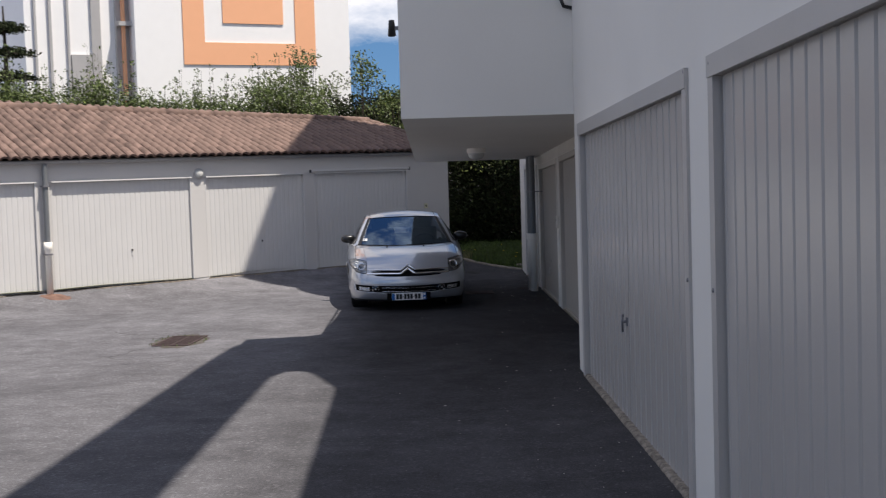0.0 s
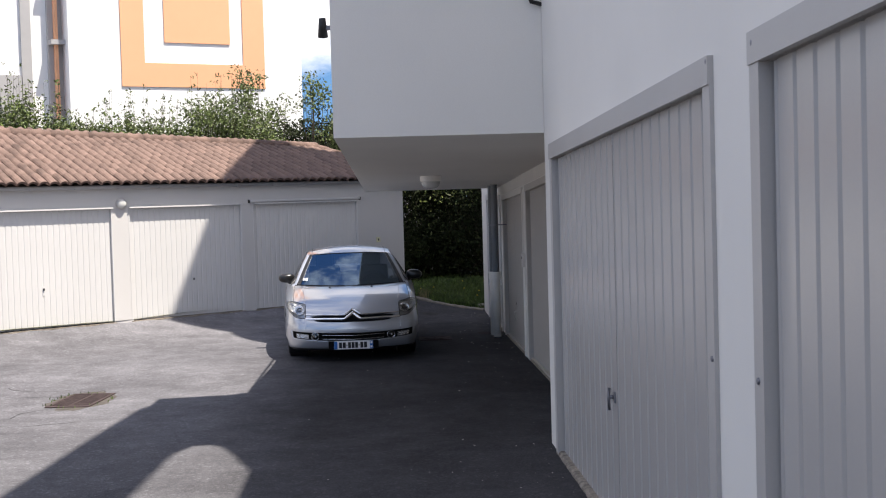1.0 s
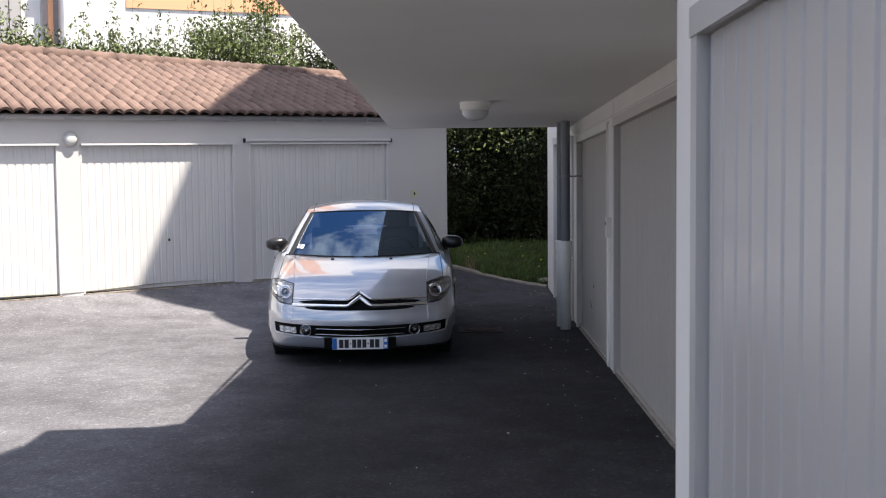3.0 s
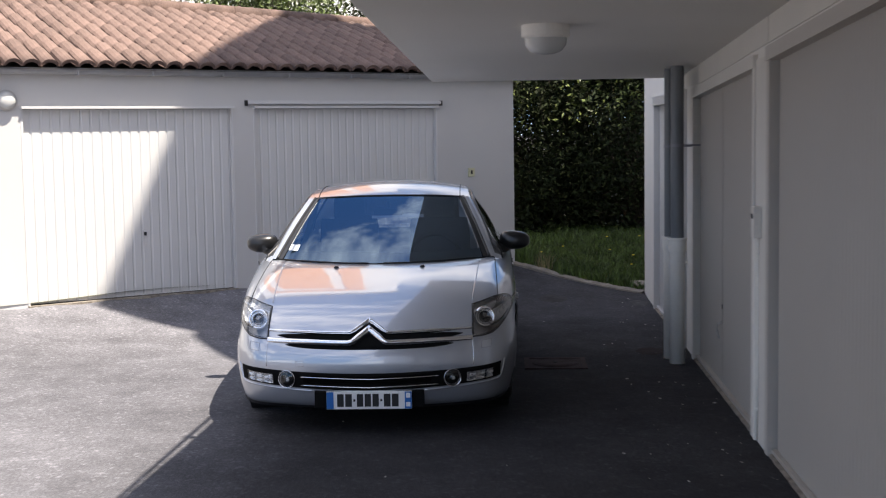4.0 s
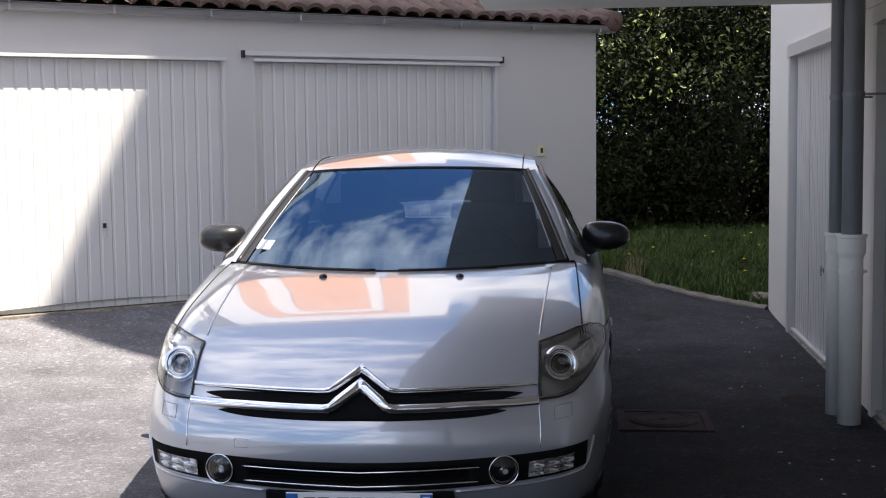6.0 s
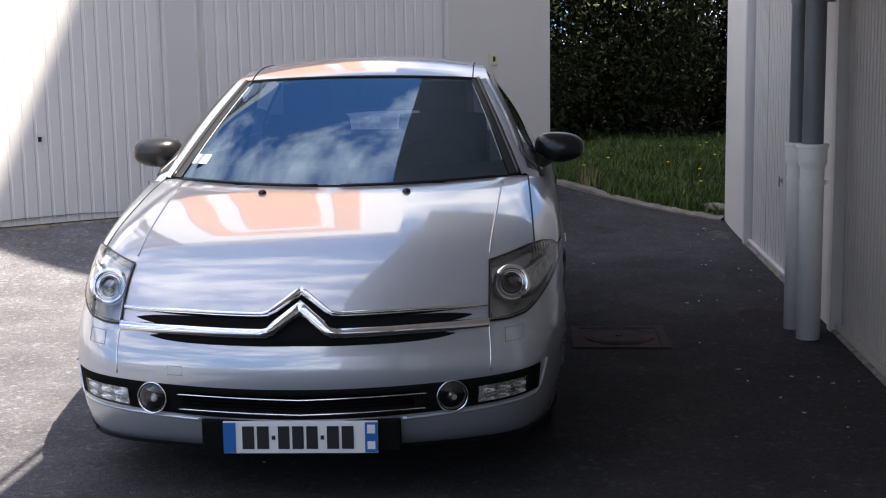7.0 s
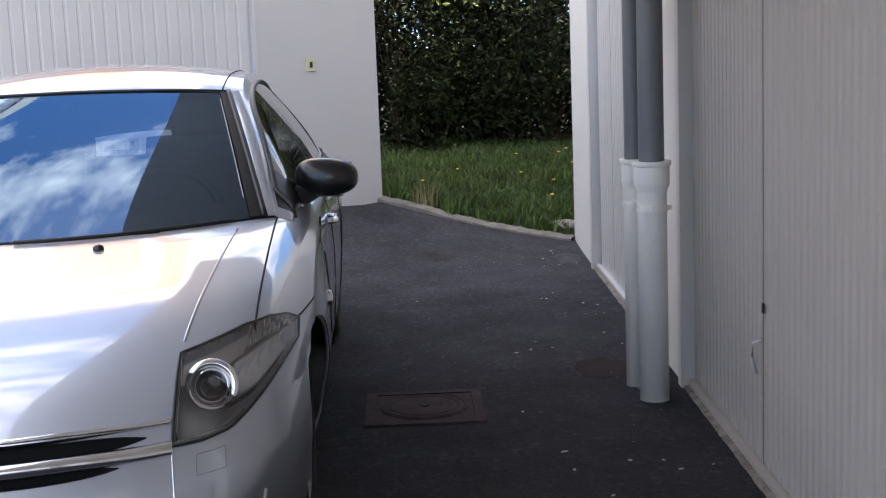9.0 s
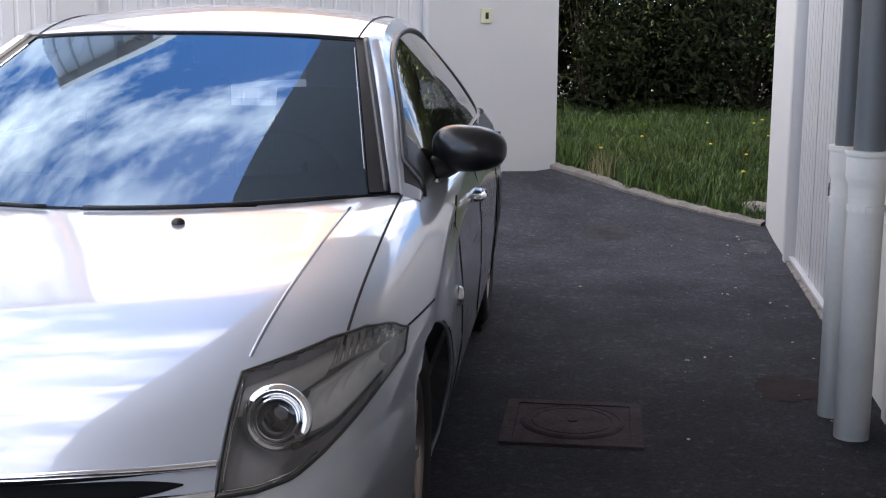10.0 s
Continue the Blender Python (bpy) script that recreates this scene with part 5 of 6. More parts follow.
    part("windscreen_top_seal", bm, BLACK, car, smooth=True)
    part("windscreen_foot_band", patch([[screen_point(a, b) + Vector((0, 0.004, -0.006)) for a in A] for b in (-0.01, 0.06, 0.135)]), BLACK, car, "black band at the foot of the windscreen", True)
    for sgn, w0, w1 in ((-1, -0.70, -0.08), (1, 0.02, 0.66)):
        bm = bmesh.new()
        tube(bm, [screen_point(x / 0.765, -0.004) + Vector((0, -0.008, 0.004)) for x in np.linspace(w0, w1, 12)], 0.005, 6)
        part("wiper", bm, BLACK, car, "black wiper arm", True)
    q = screen_point(-0.87, 0.16) + Vector((0, -0.004, 0.006))
    part("sticker", patch_plane(Matrix.Translation(q) @ Matrix.Rotation(-1.12, 4, "X") @ Matrix.Rotation(0.12, 4, "Y"), 0.034, 0.042), PLATE_WHITE, car, "white paper sticker behind the windscreen")


def build_interior(car):
    inn = part("dashboard", boxes((-0.72, 0.72, 1.55, 2.05, 0.80, 0.93), bevel=0.05), DASH, car, "dark dashboard", True)
    bm = bmesh.new()
    pts = [(0.36 + 0.18 * math.cos(a), 2.10 - 0.09 * math.sin(a), 0.93 + 0.155 * math.sin(a)) for a in np.linspace(0, 2 * math.pi, 28, endpoint=False)]
    tube(bm, pts, 0.016, 8, True)
    box(bm, 0.30, 0.42, 2.08, 2.12, 0.89, 0.97, bevel=0.015)
    part("steering_wheel", bm, DASH, inn, "dark steering wheel", True)
    for x in (-0.37, 0.37):
        seat = part("seat", boxes((x - 0.25, x + 0.25, 2.35, 2.85, 0.40, 0.60), bevel=0.06), SEAT, car, "dark cloth seat", True)
        bm = bmesh.new()
        box(bm, -0.24, 0.24, -0.07, 0.07, 0.0, 0.62, bevel=0.06, m=Matrix.Translation((x, 2.82, 0.55)) @ Matrix.Rotation(-0.3, 4, "X"))
        part("backrest", bm, SEAT, seat, smooth=True)
        bm = bmesh.new()
        box(bm, -0.13, 0.13, -0.045, 0.045, 0.0, 0.19, bevel=0.045, m=Matrix.Translation((x, 3.0, 1.13)) @ Matrix.Rotation(-0.15, 4, "X"))
        part("headrest", bm, SEAT, seat, smooth=True)
    rear = part("rear_bench", boxes((-0.62, 0.62, 3.55, 3.75, 0.45, 1.02), bevel=0.06), SEAT, car, "dark rear bench", True)
    for x in (-0.36, 0.36):
        part("headrest", boxes((x - 0.12, x + 0.12, 3.68, 3.76, 1.0, 1.14), bevel=0.035), SEAT, rear, smooth=True)
    for s in (1, -1):
        part("door_card", boxes((s * 0.70 - 0.02, s * 0.70 + 0.02, 1.75, 3.7, 0.35, 0.92), bevel=0.012), TRIM, car, "beige door lining")
    for s in (1, -1):
        bm = bmesh.new()
        prism(bm, [(2.74, 0.90), (2.96, 0.90), (2.90, 1.35), (2.80, 1.35)], "x", -0.02, 0.02)
        for v in bm.verts:
            v.co.x += s * (0.74 - 0.30 * (v.co.z - 0.90))
        part("pillar_trim", bm, TRIM, car, "beige lining of the door pillar")
    mir = part("rear_view_mirror", boxes((-0.11, 0.11, 2.20, 2.225, 1.215, 1.27), bevel=0.012), DASH, car, "rear-view mirror", True)
    part("stem", boxes((-0.012, 0.012, 2.21, 2.27, 1.26, 1.33), bevel=0.004), DASH, mir)
    part("cabin_floor", boxes((-0.72, 0.72, 1.5, 3.9, 0.26, 0.30)), DASH, car)


build_car()

# ---------------------------------------------------------------- drains
def build_manhole():
    mh = thing("manhole_cover", "square rusty cast-iron manhole cover set in the asphalt", "manhole cover", at=pose(-0.523, 5.74, 0.004, 0, 0, 0.5) @ Matrix.Diagonal((0.94, 0.97, 1, 1)))
    fr = bmesh.new()
    for b in ((-0.26, 0.26, -0.26, -0.215), (-0.26, 0.26, 0.215, 0.26), (-0.26, -0.215, -0.215, 0.215), (0.215, 0.26, -0.215, 0.215)):
        box(fr, *b, -0.03, 0.006)
    part("frame", fr, RUST, mh)
    part("corner_plate", boxes((-0.213, 0.213, -0.213, 0.213, -0.03, 0.002)), RUST, mh)
    lid = part("lid", lathe(bmesh.new(), [(0, 0.009), (0.19, 0.009), (0.195, 0.004), (0.20, 0.0)], 40), RUST, mh, "round ribbed lid")
    for r in (0.15, 0.182):
        part("ring", lathe(bmesh.new(), [(r - 0.005, 0.009), (r - 0.002, 0.0115), (r + 0.002, 0.0115), (r + 0.005, 0.009)], 36), RUST, lid)
    part("keyhole", lathe(bmesh.new(), [(0, 0.0135), (0.018, 0.0135), (0.02, 0.009)], 14), DARK_LINE, lid)


build_manhole()


def build_grate():
    g = thing("drain_grate", "rusty cast-iron drain grate in the yard", "drain grate", at=pose(-4.81, 0.80, -0.045, 0, 0, -6) @ Matrix.Diagonal((0.74, 0.9, 1, 1)))
    part("pit", boxes((-0.30, 0.30, -0.50, 0.50, -0.02, 0.0)), SILT, g, "pit silted up with brown soil")
    fr = bmesh.new()
    for b in ((-0.34, 0.34, -0.56, -0.49), (-0.34, 0.34, 0.49, 0.56), (-0.34, -0.29, -0.49, 0.49), (0.29, 0.34, -0.49, 0.49)):
        box(fr, *b, -0.03, 0.012, bevel=0.004)
    part("frame", fr, RUST, g)
    for k in range(11):
        y = -0.45 + 0.09 * k
        part("bar", boxes((-0.29, 0.29, y - 0.022, y + 0.022, -0.02, 0.008), bevel=0.004), RUST, g)
    part("rib", boxes((-0.015, 0.015, -0.49, 0.49, -0.02, 0.010)), RUST, g)


build_grate()

# ---------------------------------------------------------------- lawn, kerb, hedges
def kerb_line():
    a, b, c = Vector((-0.93, 11.12, 0)), Vector((-0.25, 10.75, 0)), Vector((WB - 0.02, Y_END - 0.04, 0))
    return [(1 - t) ** 2 * a + 2 * t * (1 - t) * b + t * t * c for t in (k / 7 for k in range(8))]


def kerb_z(x):
    y = float(np.interp(x, [p.x for p in kerb_line()], [p.y for p in kerb_line()]))
    return max(0.25 * smoothstep(0.35, -0.9, x), yard_z(x, y) - 0.005)


def build_lawn():
    line = kerb_line()
    bm = bmesh.new()
    rows = []
    fine = [line[0].lerp(line[1], 0)]
    for a, b in zip(line, line[1:]):
        fine += [a.lerp(b, q / 14) for q in range(1, 15)]
    for k, p in enumerate(fine):
        d = (fine[min(k + 1, len(fine) - 1)] - fine[max(k - 1, 0)]).normalized()
        nrm = Vector((-d.y, d.x, 0))
        z = kerb_z(p.x)
        wob = 0.012 * noise.noise(p * 7.0) + 0.008 * noise.noise(p * 23.0)
        rows.append([bm.verts.new(p + nrm * o + Vector((0, 0, z + h))) for o, h in ((-0.035, -0.15), (-0.03 + wob, 0.02), (-0.012 + wob, 0.032 + wob), (0.04, 0.04 + wob), (0.065, -0.1))])
    for a, b in zip(rows, rows[1:]):
        for q in range(4):
            bm.faces.new((a[q], b[q], b[q + 1], a[q + 1]))
    single("kerb", bm, KERB, "worn low concrete kerb along the lawn", "kerb", kind="structure")
    bm = bmesh.new()
    xs, ys = np.linspace(-9, 12, 64), np.linspace(9.6, 24, 60)
    g = {}
    def edge_y(x):
        pts = [(-9, 4.5)] + [(p.x, p.y + 0.05) for p in line] + [(12, Y_END)]
        return float(np.interp(x, [p[0] for p in pts], [p[1] for p in pts]))
    def lawn_z(x, y):
        return 0.045 + kerb_z(x) * smoothstep(15, 11, y) + 0.03 * noise.noise(Vector((x, y, 0)) * 0.8)
    for i, x in enumerate(xs):
        for j, t in enumerate(np.linspace(0, 1, 60)):
            y0 = max(edge_y(x), 5.0)
            y = y0 + (24 - y0) * t ** 1.5
            g[i, j] = bm.verts.new((x, y, lawn_z(x, y)))
    for i in range(63):
        for j in range(59):
            bm.faces.new((g[i, j], g[i + 1, j], g[i + 1, j + 1], g[i, j + 1]))
    single("lawn", bm, SOIL, "earth under the lawn behind the kerb", "lawn", kind="structure", smooth=True)
    # grass blades
    rnd = np.random.default_rng(3)
    n = 64000
    x = rnd.uniform(-1.6, 3.2, n)
    y = 10.0 + 9.5 * rnd.random(n) ** 1.5
    V, Fc = [], []
    for k in range(n):
        if y[k] < edge_y(x[k]) + 0.04:
            continue
        z = lawn_z(x[k], y[k])
        h = 0.035 + 0.07 * rnd.random() + 0.006 * (y[k] - 10) * rnd.random()
        h *= 1.0 + 0.7 * noise.noise(Vector((x[k] * 1.6, y[k] * 1.2, 0.3)))
        if x[k] < -0.35 and y[k] < 11.6:
            h *= 1.5
        a = rnd.random() * 6.283
        w = 0.006 + 0.005 * rnd.random()
        bx, by = math.cos(a) * w, math.sin(a) * w
        lx, ly = rnd.normal(0, 0.35) * h, rnd.normal(0, 0.35) * h
        q = len(V)
        V += [(x[k] - bx, y[k] - by, z - 0.01), (x[k] + bx, y[k] + by, z - 0.01), (x[k] + lx * 0.5 + bx * 0.6, y[k] + ly * 0.5 + by * 0.6, z + h * 0.6), (x[k] + lx * 0.5 - bx * 0.6, y[k] + ly * 0.5 - by * 0.6, z + h * 0.6), (x[k] + lx, y[k] + ly, z + h)]
        Fc += [(q, q + 1, q + 2, q + 3), (q + 3, q + 2, q + 4)]
    me = bpy.data.meshes.new("grass")
    me.from_pydata(V, [], Fc)
    me.materials.append(GRASS)
    tagged(new("grass", me), "long green lawn grass behind the kerb", "grass", kind="stuff")
    bm = bmesh.new()
    for k in range(14):
        px, py = rnd.uniform(-0.6, 2.0), rnd.uniform(11.2, 17)
        lathe(bm, [(0, 0.010), (0.014, 0.008), (0.018, 0.0), (0, -0.004)], 8, Matrix.Translation((px, py, lawn_z(px, py) + 0.13)))
    single("dandelions", bm, YELLOW, "yellow dandelion heads in the lawn", "flowers", kind="stuff")


build_lawn()


def leaf_cloud(rnd, centres, per, size, spread):
    """Many small bent leaves scattered in clumps."""
    V, Fc = [], []
    for c, r in centres:
        k = max(4, int(per * r * r))
        d = rnd.normal(0, 1, (k, 3))
        d /= np.linalg.norm(d, axis=1)[:, None] + 1e-9
        rad = r * rnd.random(k) ** 0.4
        for i in range(k):
            p = np.array(c) + d[i] * rad[i] * np.array(spread)
            a = rnd.normal(0, 1, 3)
            a /= np.linalg.norm(a)
            b = np.cross(a, rnd.normal(0, 1, 3))
            b /= np.linalg.norm(b) + 1e-9
            s = size * (0.6 + 0.8 * rnd.random())
            q = len(V)
            n_ = np.cross(a, b)
            V += [tuple(p - a * s), tuple(p + b * s * 0.45 + n_ * s * 0.15), tuple(p + a * s), tuple(p - b * s * 0.45 + n_ * s * 0.15)]
            Fc += [(q, q + 1, q + 2), (q, q + 2, q + 3)]
    return V, Fc


def leafy(name, parent, V, Fc, material, label=""):
    me = bpy.data.meshes.new(name)
    me.from_pydata(V, [], Fc)
    me.materials.append(material)
    ob = new(name, me)
    ob.parent = parent
    if label:
        ob["label"] = label
    return ob


def bush(name, label, x, y, z0, height, width, seed, material, per=230, size=0.055, category="shrub", group="", trunk=0.05, spread=(1, 1, 1), low=0.15, clumps=26, shoots=0):
    rnd = np.random.default_rng(seed)
    b = thing(name, label, category, group, at=pose(x, y, z0))
    bm = bmesh.new()
    centres = []
    for k in range(clumps):
        a, rr = rnd.random() * 6.283, width * 0.5 * rnd.random() ** 0.6
        zz = height * (low + (0.92 - low) * rnd.random())
        rr *= 1.0 - 0.45 * max(0, zz / height - 0.55) / 0.45
        c = (rr * math.cos(a), rr * math.sin(a), zz)
        centres.append((c, width * (0.13 + 0.11 * rnd.random())))
        tube(bm, [(0, 0, 0.0), (c[0] * 0.3, c[1] * 0.3, zz * 0.45), c], [trunk, trunk * 0.5, trunk * 0.15], 5)
    for k in range(shoots):
        a, rr = rnd.random() * 6.283, width * 0.45 * rnd.random()
        px, py = rr * math.cos(a), rr * math.sin(a)
        top = height * (0.93 + 0.2 * rnd.random())
        tube(bm, [(px, py, height * 0.6), (px + rnd.normal(0, 0.05), py, top)], [trunk * 0.18, trunk * 0.06], 4)
        for q in range(9):
            f = q / 8
            centres.append(((px + rnd.normal(0, 0.03), py + rnd.normal(0, 0.03), height * 0.6 + (top - height * 0.6) * f), 0.17 * (1.15 - 0.8 * f)))
    part("trunk", bm, BARK, b, "thin brown stems")
    V, Fc = leaf_cloud(rnd, centres, per, size, spread)
    leafy("crown", b, V, Fc, material, "dense small leaves")
    return b


def build_plants():
    # hedge bank behind the lawn, seen through the passage
    k = 0
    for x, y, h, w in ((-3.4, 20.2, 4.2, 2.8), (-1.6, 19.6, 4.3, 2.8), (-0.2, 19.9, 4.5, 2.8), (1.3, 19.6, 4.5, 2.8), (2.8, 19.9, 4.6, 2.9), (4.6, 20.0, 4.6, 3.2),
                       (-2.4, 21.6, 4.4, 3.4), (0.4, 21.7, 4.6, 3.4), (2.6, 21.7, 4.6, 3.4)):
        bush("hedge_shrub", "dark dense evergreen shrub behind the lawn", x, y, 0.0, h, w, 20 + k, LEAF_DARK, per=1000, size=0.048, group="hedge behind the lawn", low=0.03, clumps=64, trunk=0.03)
        k += 1
    # pale leaf colour gives the sunlit flecks over the near-black hedge
    for i, (x, y, h) in enumerate(((-0.9, 19.3, 4.3), (0.7, 19.2, 4.6), (2.3, 19.3, 4.4), (3.8, 19.5, 4.5))):
        bush("shrub", "loose leafy shrub over the hedge, sunlight on its upper leaves put into their colour", x, y, 0.0, h, 2.4, 140 + i, LEAF_SUNLIT, per=170, size=0.05, group="shrubs before the hedge", trunk=0.006, low=0.5, clumps=20)
    # hedge over the garage row
    rnd = random.Random(7)
    for i in range(15):
        s = -9.2 + i * 0.95
        p = LEFT @ Vector((s, -6.0 + rnd.uniform(-0.3, 0.3), 0))
        h = 4.28 + rnd.uniform(-0.25, 0.30)
        bush("hedge_shrub", "tall unclipped green hedge behind the garage roof", p.x, p.y, 0.0, h, 1.7, 60 + i, LEAF_HEDGE, per=1050, size=0.036, group="hedge behind the garage row", low=0.68, clumps=44, shoots=20, trunk=0.03)
    for i, (s, o, h, w) in enumerate(((3.6, -7.2, 4.8, 1.9), (4.7, -7.0, 5.65, 1.6), (5.5, -7.2, 4.95, 1.5), (6.5, -6.9, 5.5, 1.5), (7.4, -6.6, 4.6, 1.6))):
        p = LEFT @ Vector((s, o, 0))
        bush("shrub", "round-leaved dark green bush behind the garage roof", p.x, p.y, 0.0, h, w, 90 + i, LEAF_HEDGE, per=1000, size=0.042, group="bushes behind the garage row", low=0.5, clumps=24, trunk=0.035)
    p = Vector((-11.9, 17.4, 0))
    pine = thing("pine_tree", "dark pine with tiered needle boughs", "tree", at=pose(p.x, p.y, 0))
    bm = tube(bmesh.new(), [(0, 0, 0), (0.05, 0, 3.5), (0, 0.05, 6.6)], [0.16, 0.10, 0.02], 8)
    cs = []
    r2 = np.random.default_rng(5)
    for z in np.arange(3.0, 6.5, 0.62):
        for a in range(6):
            an = a * 1.047 + z
            ln = 1.35 * (1 - (z - 3.0) / 5.2) * r2.uniform(0.7, 1.1)
            tube(bm, [(0, 0, z), (math.cos(an) * ln, math.sin(an) * ln, z - 0.15)], [0.05, 0.012], 5)
            for f in (0.4, 0.65, 0.9):
                cs.append(((math.cos(an) * ln * f, math.sin(an) * ln * f, z - 0.1 * f), 0.32 * (1.2 - 0.5 * f)))
    part("trunk", bm, BARK, pine, "brown trunk and boughs")
    V, Fc = leaf_cloud(r2, cs, 900, 0.05, (1, 1, 0.45))
    leafy("crown", pine, V, Fc, LEAF_DARK, "dark needle crown")


build_plants()

# ---------------------------------------------------------------- tower block
def build_tower():
    n = Vector((0.473, -0.881, 0)).normalized()
    t = Vector((0.881, 0.473, 0)).normalized()
    k = 0.618
    o = Vector((-3.38, 23.9, 0))
    m = Matrix(((t.x, -n.x, 0, o.x), (t.y, -n.y, 0, o.y), (0, 0, 1, 0), (0, 0, 0, 1)))
    tw = thing("apartment_building", "white apartment block with nested orange rectangles painted on its gable", "building", at=m)
    top = 14.1
    part("wall", boxes((-10.75 * k, 0, 0, 10, -1, top)), TOWER_WHITE, tw, "white gable wall")
    part("side_wall", boxes((-15.4 * k, -11.35 * k, 0.7, 10, -1, top)), TOWER_WHITE, tw, "white wing with upright joints")
    part("recess_wall", boxes((-11.35 * k, -10.75 * k, 0.55, 2.0, -1, top)), TOWER_GREY, tw, "grey recessed stair strip")
    part("roof", boxes((-15.5 * k, 0.1, -0.1, 10.1, top, top + 0.3)), TOWER_GREY, tw)
    part("duct", boxes((-11.13 * k, -11.0 * k, 0.38, 0.55, 0, top)), TOWER_ORANGE, tw, "orange upright duct")
    for z in np.arange(2.2, top, 2.1):
        part("landing", boxes((-11.35 * k, -10.75 * k, 0.25, 0.55, z, z + 0.12)), TOWER_GREY, tw)
    for x, w in ((-15.0, 0.10), (-14.35, 0.12), (-13.55, 0.10), (-12.45, 0.42)):
        part("joint_strip", boxes((x * k, (x + w) * k, 0.62, 0.7, 0, top)), TOWER_GREY, tw)
    part("panel", boxes((-13.4 * k, -12.5 * k, 0.6, 0.7, 0, 5.6)), TOWER_GREY, tw, "grey panel low on the wing")
    # painted bands standing 3 cm proud
    a, b, lo, hi, w = -8.5 * k, -1.85 * k, 5.308, 12.6, 0.64
    for q in ((a, b, lo, lo + w), (a, b, hi - w, hi), (a, a + w, lo + w, hi - w), (b - w, b, lo + w, hi - w)):
        part("orange_band", boxes((q[0], q[1], -0.03, 0.0, q[2], q[3])), TOWER_ORANGE, tw)
    part("orange_panel", boxes((-6.55 * k, -3.5 * k, -0.03, 0.0, lo + 1.20, hi - 1.20)), TOWER_ORANGE, tw, "solid orange panel inside the band")


build_tower()

# unseen slab added over the right-hand building, its outline cut to shade yard and walls
bm = bmesh.new()
prism(bm, [(-1.83, -23.75), (-0.80, -9.19), (-0.283, -1.85), (-0.20, -1.63), (-0.03, -1.55), (0.77, -1.0), (6.4, -1.0), (6.4, -5.75), (1.29, -5.75), (1.04, -4.85), (0.90, -4.45), (0.74, -4.28), (0.56, -4.30), (0.43, -4.65), (0.22, -9.35), (-0.23, -23.75)], "z", 9.6, 9.8)
single("shade_slab", bm, RENDER, "thin white slab, unseen, added overhead to cast shade on the yard", "roof", kind="structure")
build_left_roof()


def build_litter():
    rnd = random.Random(11)
    bm = bmesh.new()
    for k in range(230):
        if k < 165:
            y = rnd.uniform(-9, 9.8)
            x = (WA if y < Y_STEP else WB) - 0.04 - abs(rnd.gauss(0, 0.20)) * (1 if k % 3 else 3.2)
        else:
            x, y = rnd.uniform(-2.6, 0.2), rnd.uniform(-9, 10)
        r = 0.0018 + 0.0058 * rnd.random() ** 2.2
        m = Matrix.Translation((x, y, ground_z(x, y) + r * 0.3)) @ Matrix.Rotation(rnd.uniform(0, 6.28), 4, "Z") @ Matrix.Diagonal((rnd.uniform(1, 2.6), 1.0, 0.5, 1))
        bmesh.ops.create_icosphere(bm, subdivisions=1, radius=r, matrix=m)
    single("litter", bm, LITTER, "pale grit and leaf scraps on the asphalt", "litter", kind="stuff")
    # cracks that run out from the drain
    bm = bmesh.new()
    for a0, n in ((1.1, 16), (-2.2, 22), (2.6, 9)):
        p, a, pts = Vector((-4.81 + 0.35 * math.cos(a0), 0.80 + 0.6 * math.sin(a0), 0)), a0, []
        for k in range(n):
            pts.append((p.x, p.y, ground_z(p.x, p.y) + 0.0015))
            a += rnd.gauss(0, 0.35)
            p = p + Vector((math.cos(a), math.sin(a), 0)) * 0.11
        for q, w in zip(pts, pts[1:]):
            d = (Vector(w) - Vector(q)).normalized()
            nn = Vector((-d.y, d.x, 0)) * rnd.uniform(0.004, 0.011)
            vs = [bm.verts.new(Vector(q) - nn), bm.verts.new(Vector(w) - nn), bm.verts.new(Vector(w) + nn), bm.verts.new(Vector(q) + nn)]
            bm.faces.new(vs)
    single("crack", bm, DARK_LINE, "dark cracks in the asphalt round the drain", "crack", kind="stuff")
    bm = bmesh.new()
    for k in range(44):
        a, r = rnd.uniform(0, 6.28), rnd.uniform(0.42, 0.62)
        x, y = -4.81 + r * math.cos(a) * 0.7, 0.80 + r * math.sin(a)
        h = rnd.uniform(0.02, 0.05)
        vs = [bm.verts.new((x - 0.008, y, -0.05)), bm.verts.new((x + 0.008, y, -0.05)), bm.verts.new((x + rnd.uniform(-0.02, 0.02), y, -0.05 + h))]
        bm.faces.new(vs)
    single("weeds", bm, GRASS, "small weeds round the drain grate", "weeds", kind="stuff")


build_litter()


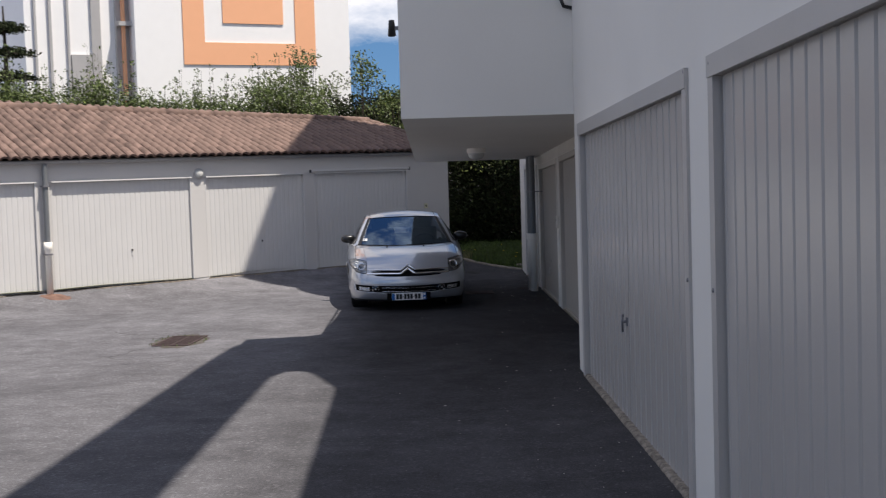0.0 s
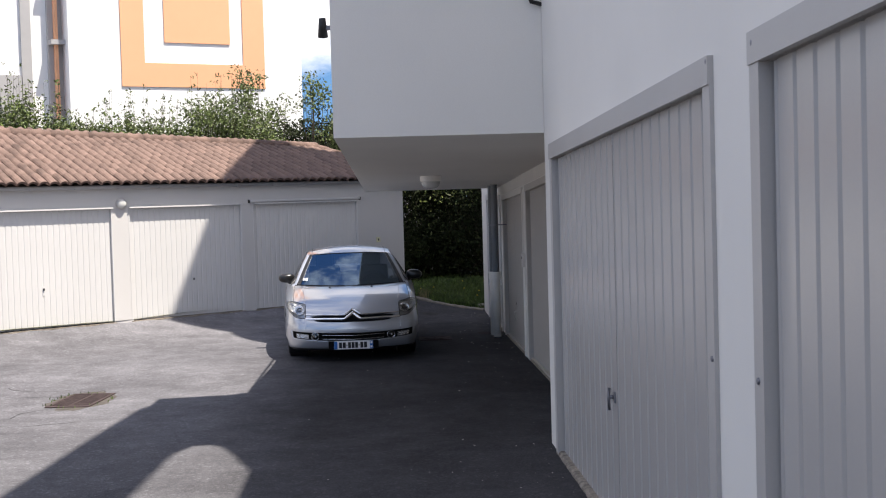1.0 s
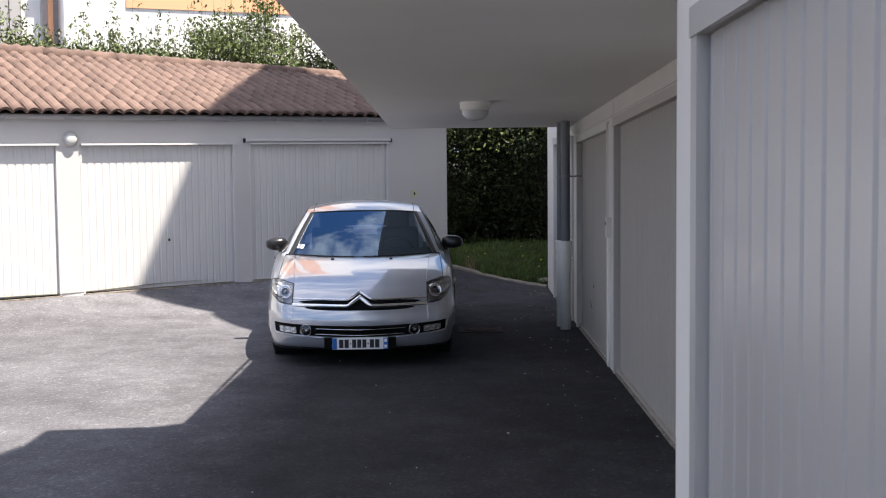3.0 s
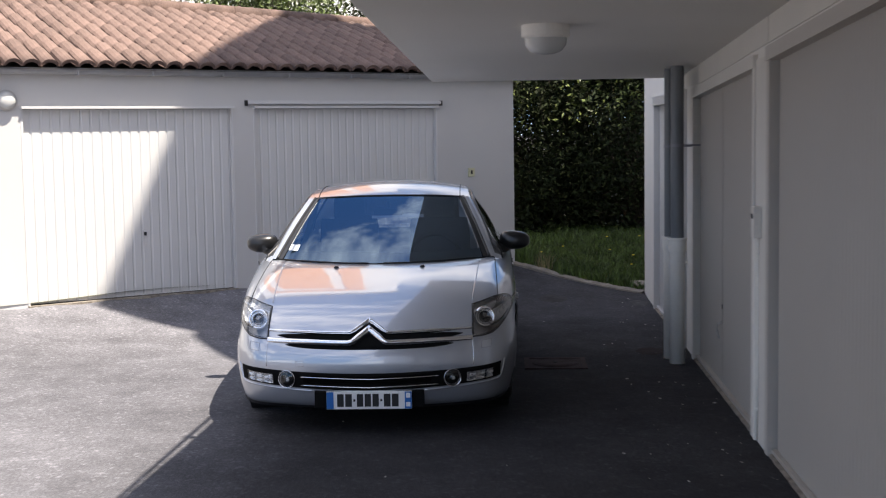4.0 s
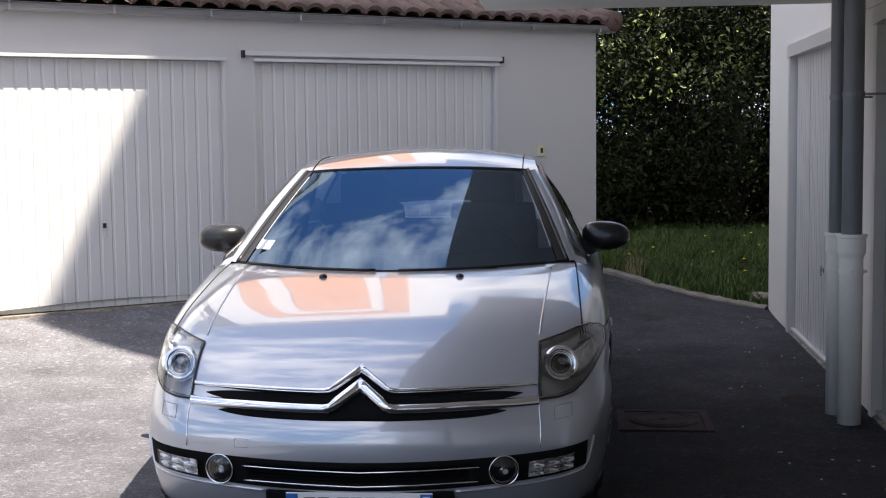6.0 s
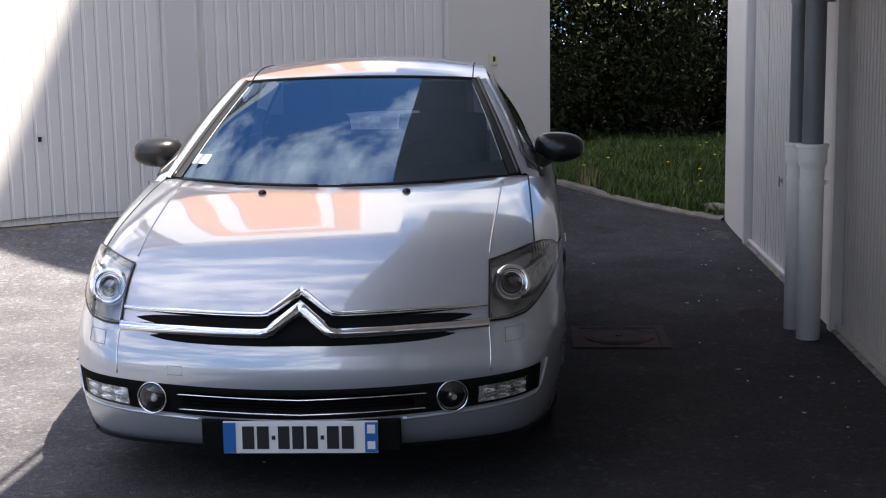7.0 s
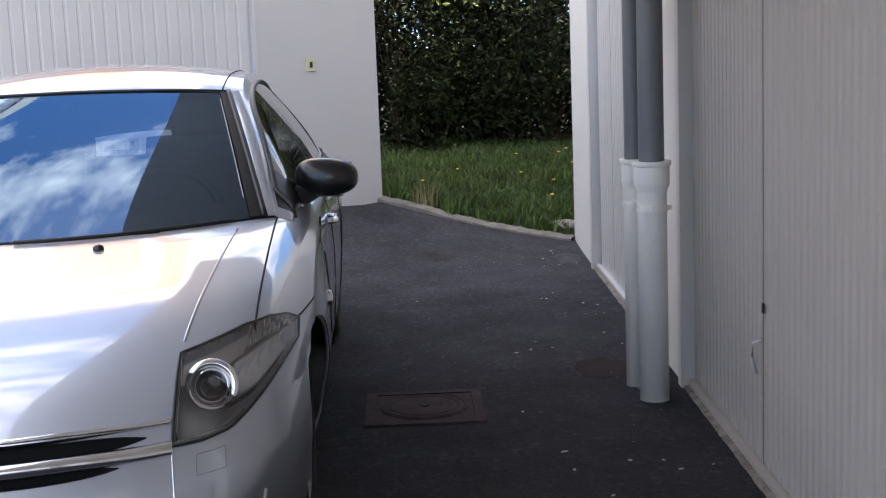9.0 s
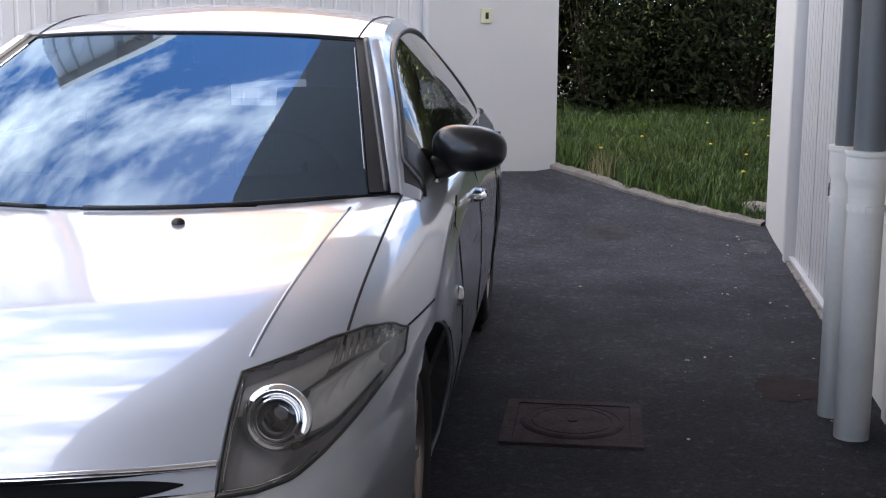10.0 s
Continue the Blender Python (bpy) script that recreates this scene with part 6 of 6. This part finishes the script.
def build_fixtures():
    sp = thing("wall_spotlight", "small dark spotlight on the edge of the overhang", "lamp", at=pose(-1.712, -2.9, 3.68))
    part("bracket", boxes((-0.05, 0.0, -0.02, 0.02, -0.02, 0.02), bevel=0.004), ZINC, sp)
    part("head", lathe(bmesh.new(), [(0, 0.09), (0.03, 0.085), (0.045, -0.08), (0.0, -0.08)], 16, Matrix.Translation((-0.07, 0, 0)) @ Matrix.Rotation(0.4, 4, "X")), BLACK, sp, smooth=True)
    br = thing("wall_bracket", "small dark metal bracket in the wall corner", "bracket", at=pose(WA, -3.08, 3.82))
    part("arm", tube(bmesh.new(), [(0, 0, 0), (-0.09, -0.03, 0.02), (-0.12, -0.04, 0.10)], 0.02, 8), BLACK, br, smooth=True)
    for y in (-9.58, -8.87):
        for z in (1.45, 2.75):
            single("frame_bolt", lathe(bmesh.new(), [(0.014, 0), (0.0125, 0.008), (0, 0.011)], 12), ZINC, "round bolt head on the grey door frame", "bolt", "frame bolts", at=pose(WA - 0.02, y, z, 0, -90))


build_fixtures()


def ground_patch(name, label, category, x, y, rx, ry, material, seed, h=0.0025):
    """A thin ragged skin lying on the asphalt."""
    rnd = random.Random(seed)
    bm = bmesh.new()
    n = 36
    ring = []
    for k in range(n):
        a = 2 * math.pi * k / n
        f = 1 + 0.28 * noise.noise(Vector((math.cos(a) * 1.7, math.sin(a) * 1.7, seed))) + rnd.uniform(-0.08, 0.08)
        px, py = x + rx * f * math.cos(a), y + ry * f * math.sin(a)
        ring.append(bm.verts.new((px, py, ground_z(px, py) + h)))
    c = bm.verts.new((x, y, ground_z(x, y) + h + 0.002))
    for k in range(n):
        bm.faces.new((ring[k], ring[(k + 1) % n], c))
    single(name, bm, material, label, category, kind="stuff")


SMEAR = mat("cement_smear", (0.075, 0.075, 0.075), 0.95, vary=0.6, scale=14, grain=60, bump=0.3, spec=0.1)
WORN = mat("worn_asphalt", (0.052, 0.049, 0.049), 0.95, vary=0.4, scale=10, grain=90, bump=0.6, spec=0.1)
SILT_SKIN = mat("silt_skin", (0.085, 0.076, 0.068), 0.95, vary=0.45, scale=12, grain=60, bump=0.5, spec=0.1)
BRICK_DUST = mat("brick_dust", (0.155, 0.095, 0.077), 0.95, vary=0.4, scale=10, grain=60, bump=0.4, spec=0.1)
REDDISH = mat("reddish_asphalt", (0.040, 0.031, 0.030), 0.95, vary=0.35, scale=9, grain=90, bump=0.6, spec=0.1)
ground_patch("cement_smear", "pale cement smear at the corner of the wall", "stain", 0.47, 9.45, 0.09, 0.22, SMEAR, 3)
ground_patch("worn_patch", "paler worn patch in the asphalt", "stain", -0.45, 9.6, 0.16, 0.20, WORN, 5)
ground_patch("silt", "brown silt washed up round the drain grate", "stain", -4.81, 0.80, 0.36, 0.66, SILT_SKIN, 12, 0.0015)
q = LEFT @ Vector((-5.37, 0.30, 0))
ground_patch("brick_dust", "reddish brick dust under the downpipe of the low row", "stain", q.x, q.y, 0.24, 0.17, BRICK_DUST, 15)
ground_patch("reddish_patch", "reddish mended patch beside the downpipes", "stain", 0.30, 6.30, 0.14, 0.19, REDDISH, 9)


def tuft(name, label, x, y, z, n, high, material, seed):
    rnd = np.random.default_rng(seed)
    V, Fc = [], []
    for k in range(n):
        a, r = rnd.random() * 6.283, 0.09 * rnd.random() ** 0.7
        px, py, h = x + r * math.cos(a), y + r * math.sin(a) * 1.6, high * (0.5 + 0.6 * rnd.random())
        lx, ly = rnd.normal(0, 0.3) * h, rnd.normal(0, 0.3) * h
        q = len(V)
        V += [(px - 0.004, py, z), (px + 0.004, py, z), (px + lx * 0.5 + 0.003, py + ly * 0.5, z + h * 0.65), (px + lx * 0.5 - 0.003, py + ly * 0.5, z + h * 0.65), (px + lx, py + ly, z + h)]
        Fc += [(q, q + 1, q + 2, q + 3), (q + 3, q + 2, q + 4)]
    me = bpy.data.meshes.new(name)
    me.from_pydata(V, [], Fc)
    me.materials.append(material)
    tagged(new(name, me), label, "grass", kind="stuff")


DRY = mat("dry_grass", (0.22, 0.19, 0.09), 0.8, vary=0.3, scale=4, grain=30, bump=0, random_amount=0.4)
tuft("grass_tuft", "dry straw-coloured grass tuft at the kerb", -0.50, 11.02, kerb_z(-0.5) + 0.03, 90, 0.20, DRY, 1)
tuft("grass_tuft", "long green grass tuft at the wall corner", -0.78, 11.22, kerb_z(-0.78) + 0.03, 110, 0.24, GRASS, 2)
tuft("grass_tuft", "green grass tuft growing over the kerb", -0.30, 10.90, kerb_z(-0.3) + 0.03, 70, 0.16, GRASS, 4)
bm = bmesh.new()
bmesh.ops.create_icosphere(bm, subdivisions=3, radius=1.0, matrix=Matrix.Translation((0.56, 10.62, 0.075)) @ Matrix.Diagonal((0.15, 0.20, 0.035, 1)))
for v in bm.verts:
    v.co += Vector((0.012, 0.012, 0.006)) * noise.noise(v.co * 9)
single("stone", bm, KERB, "flat grey-brown stone lying in the lawn", "stone", smooth=True)
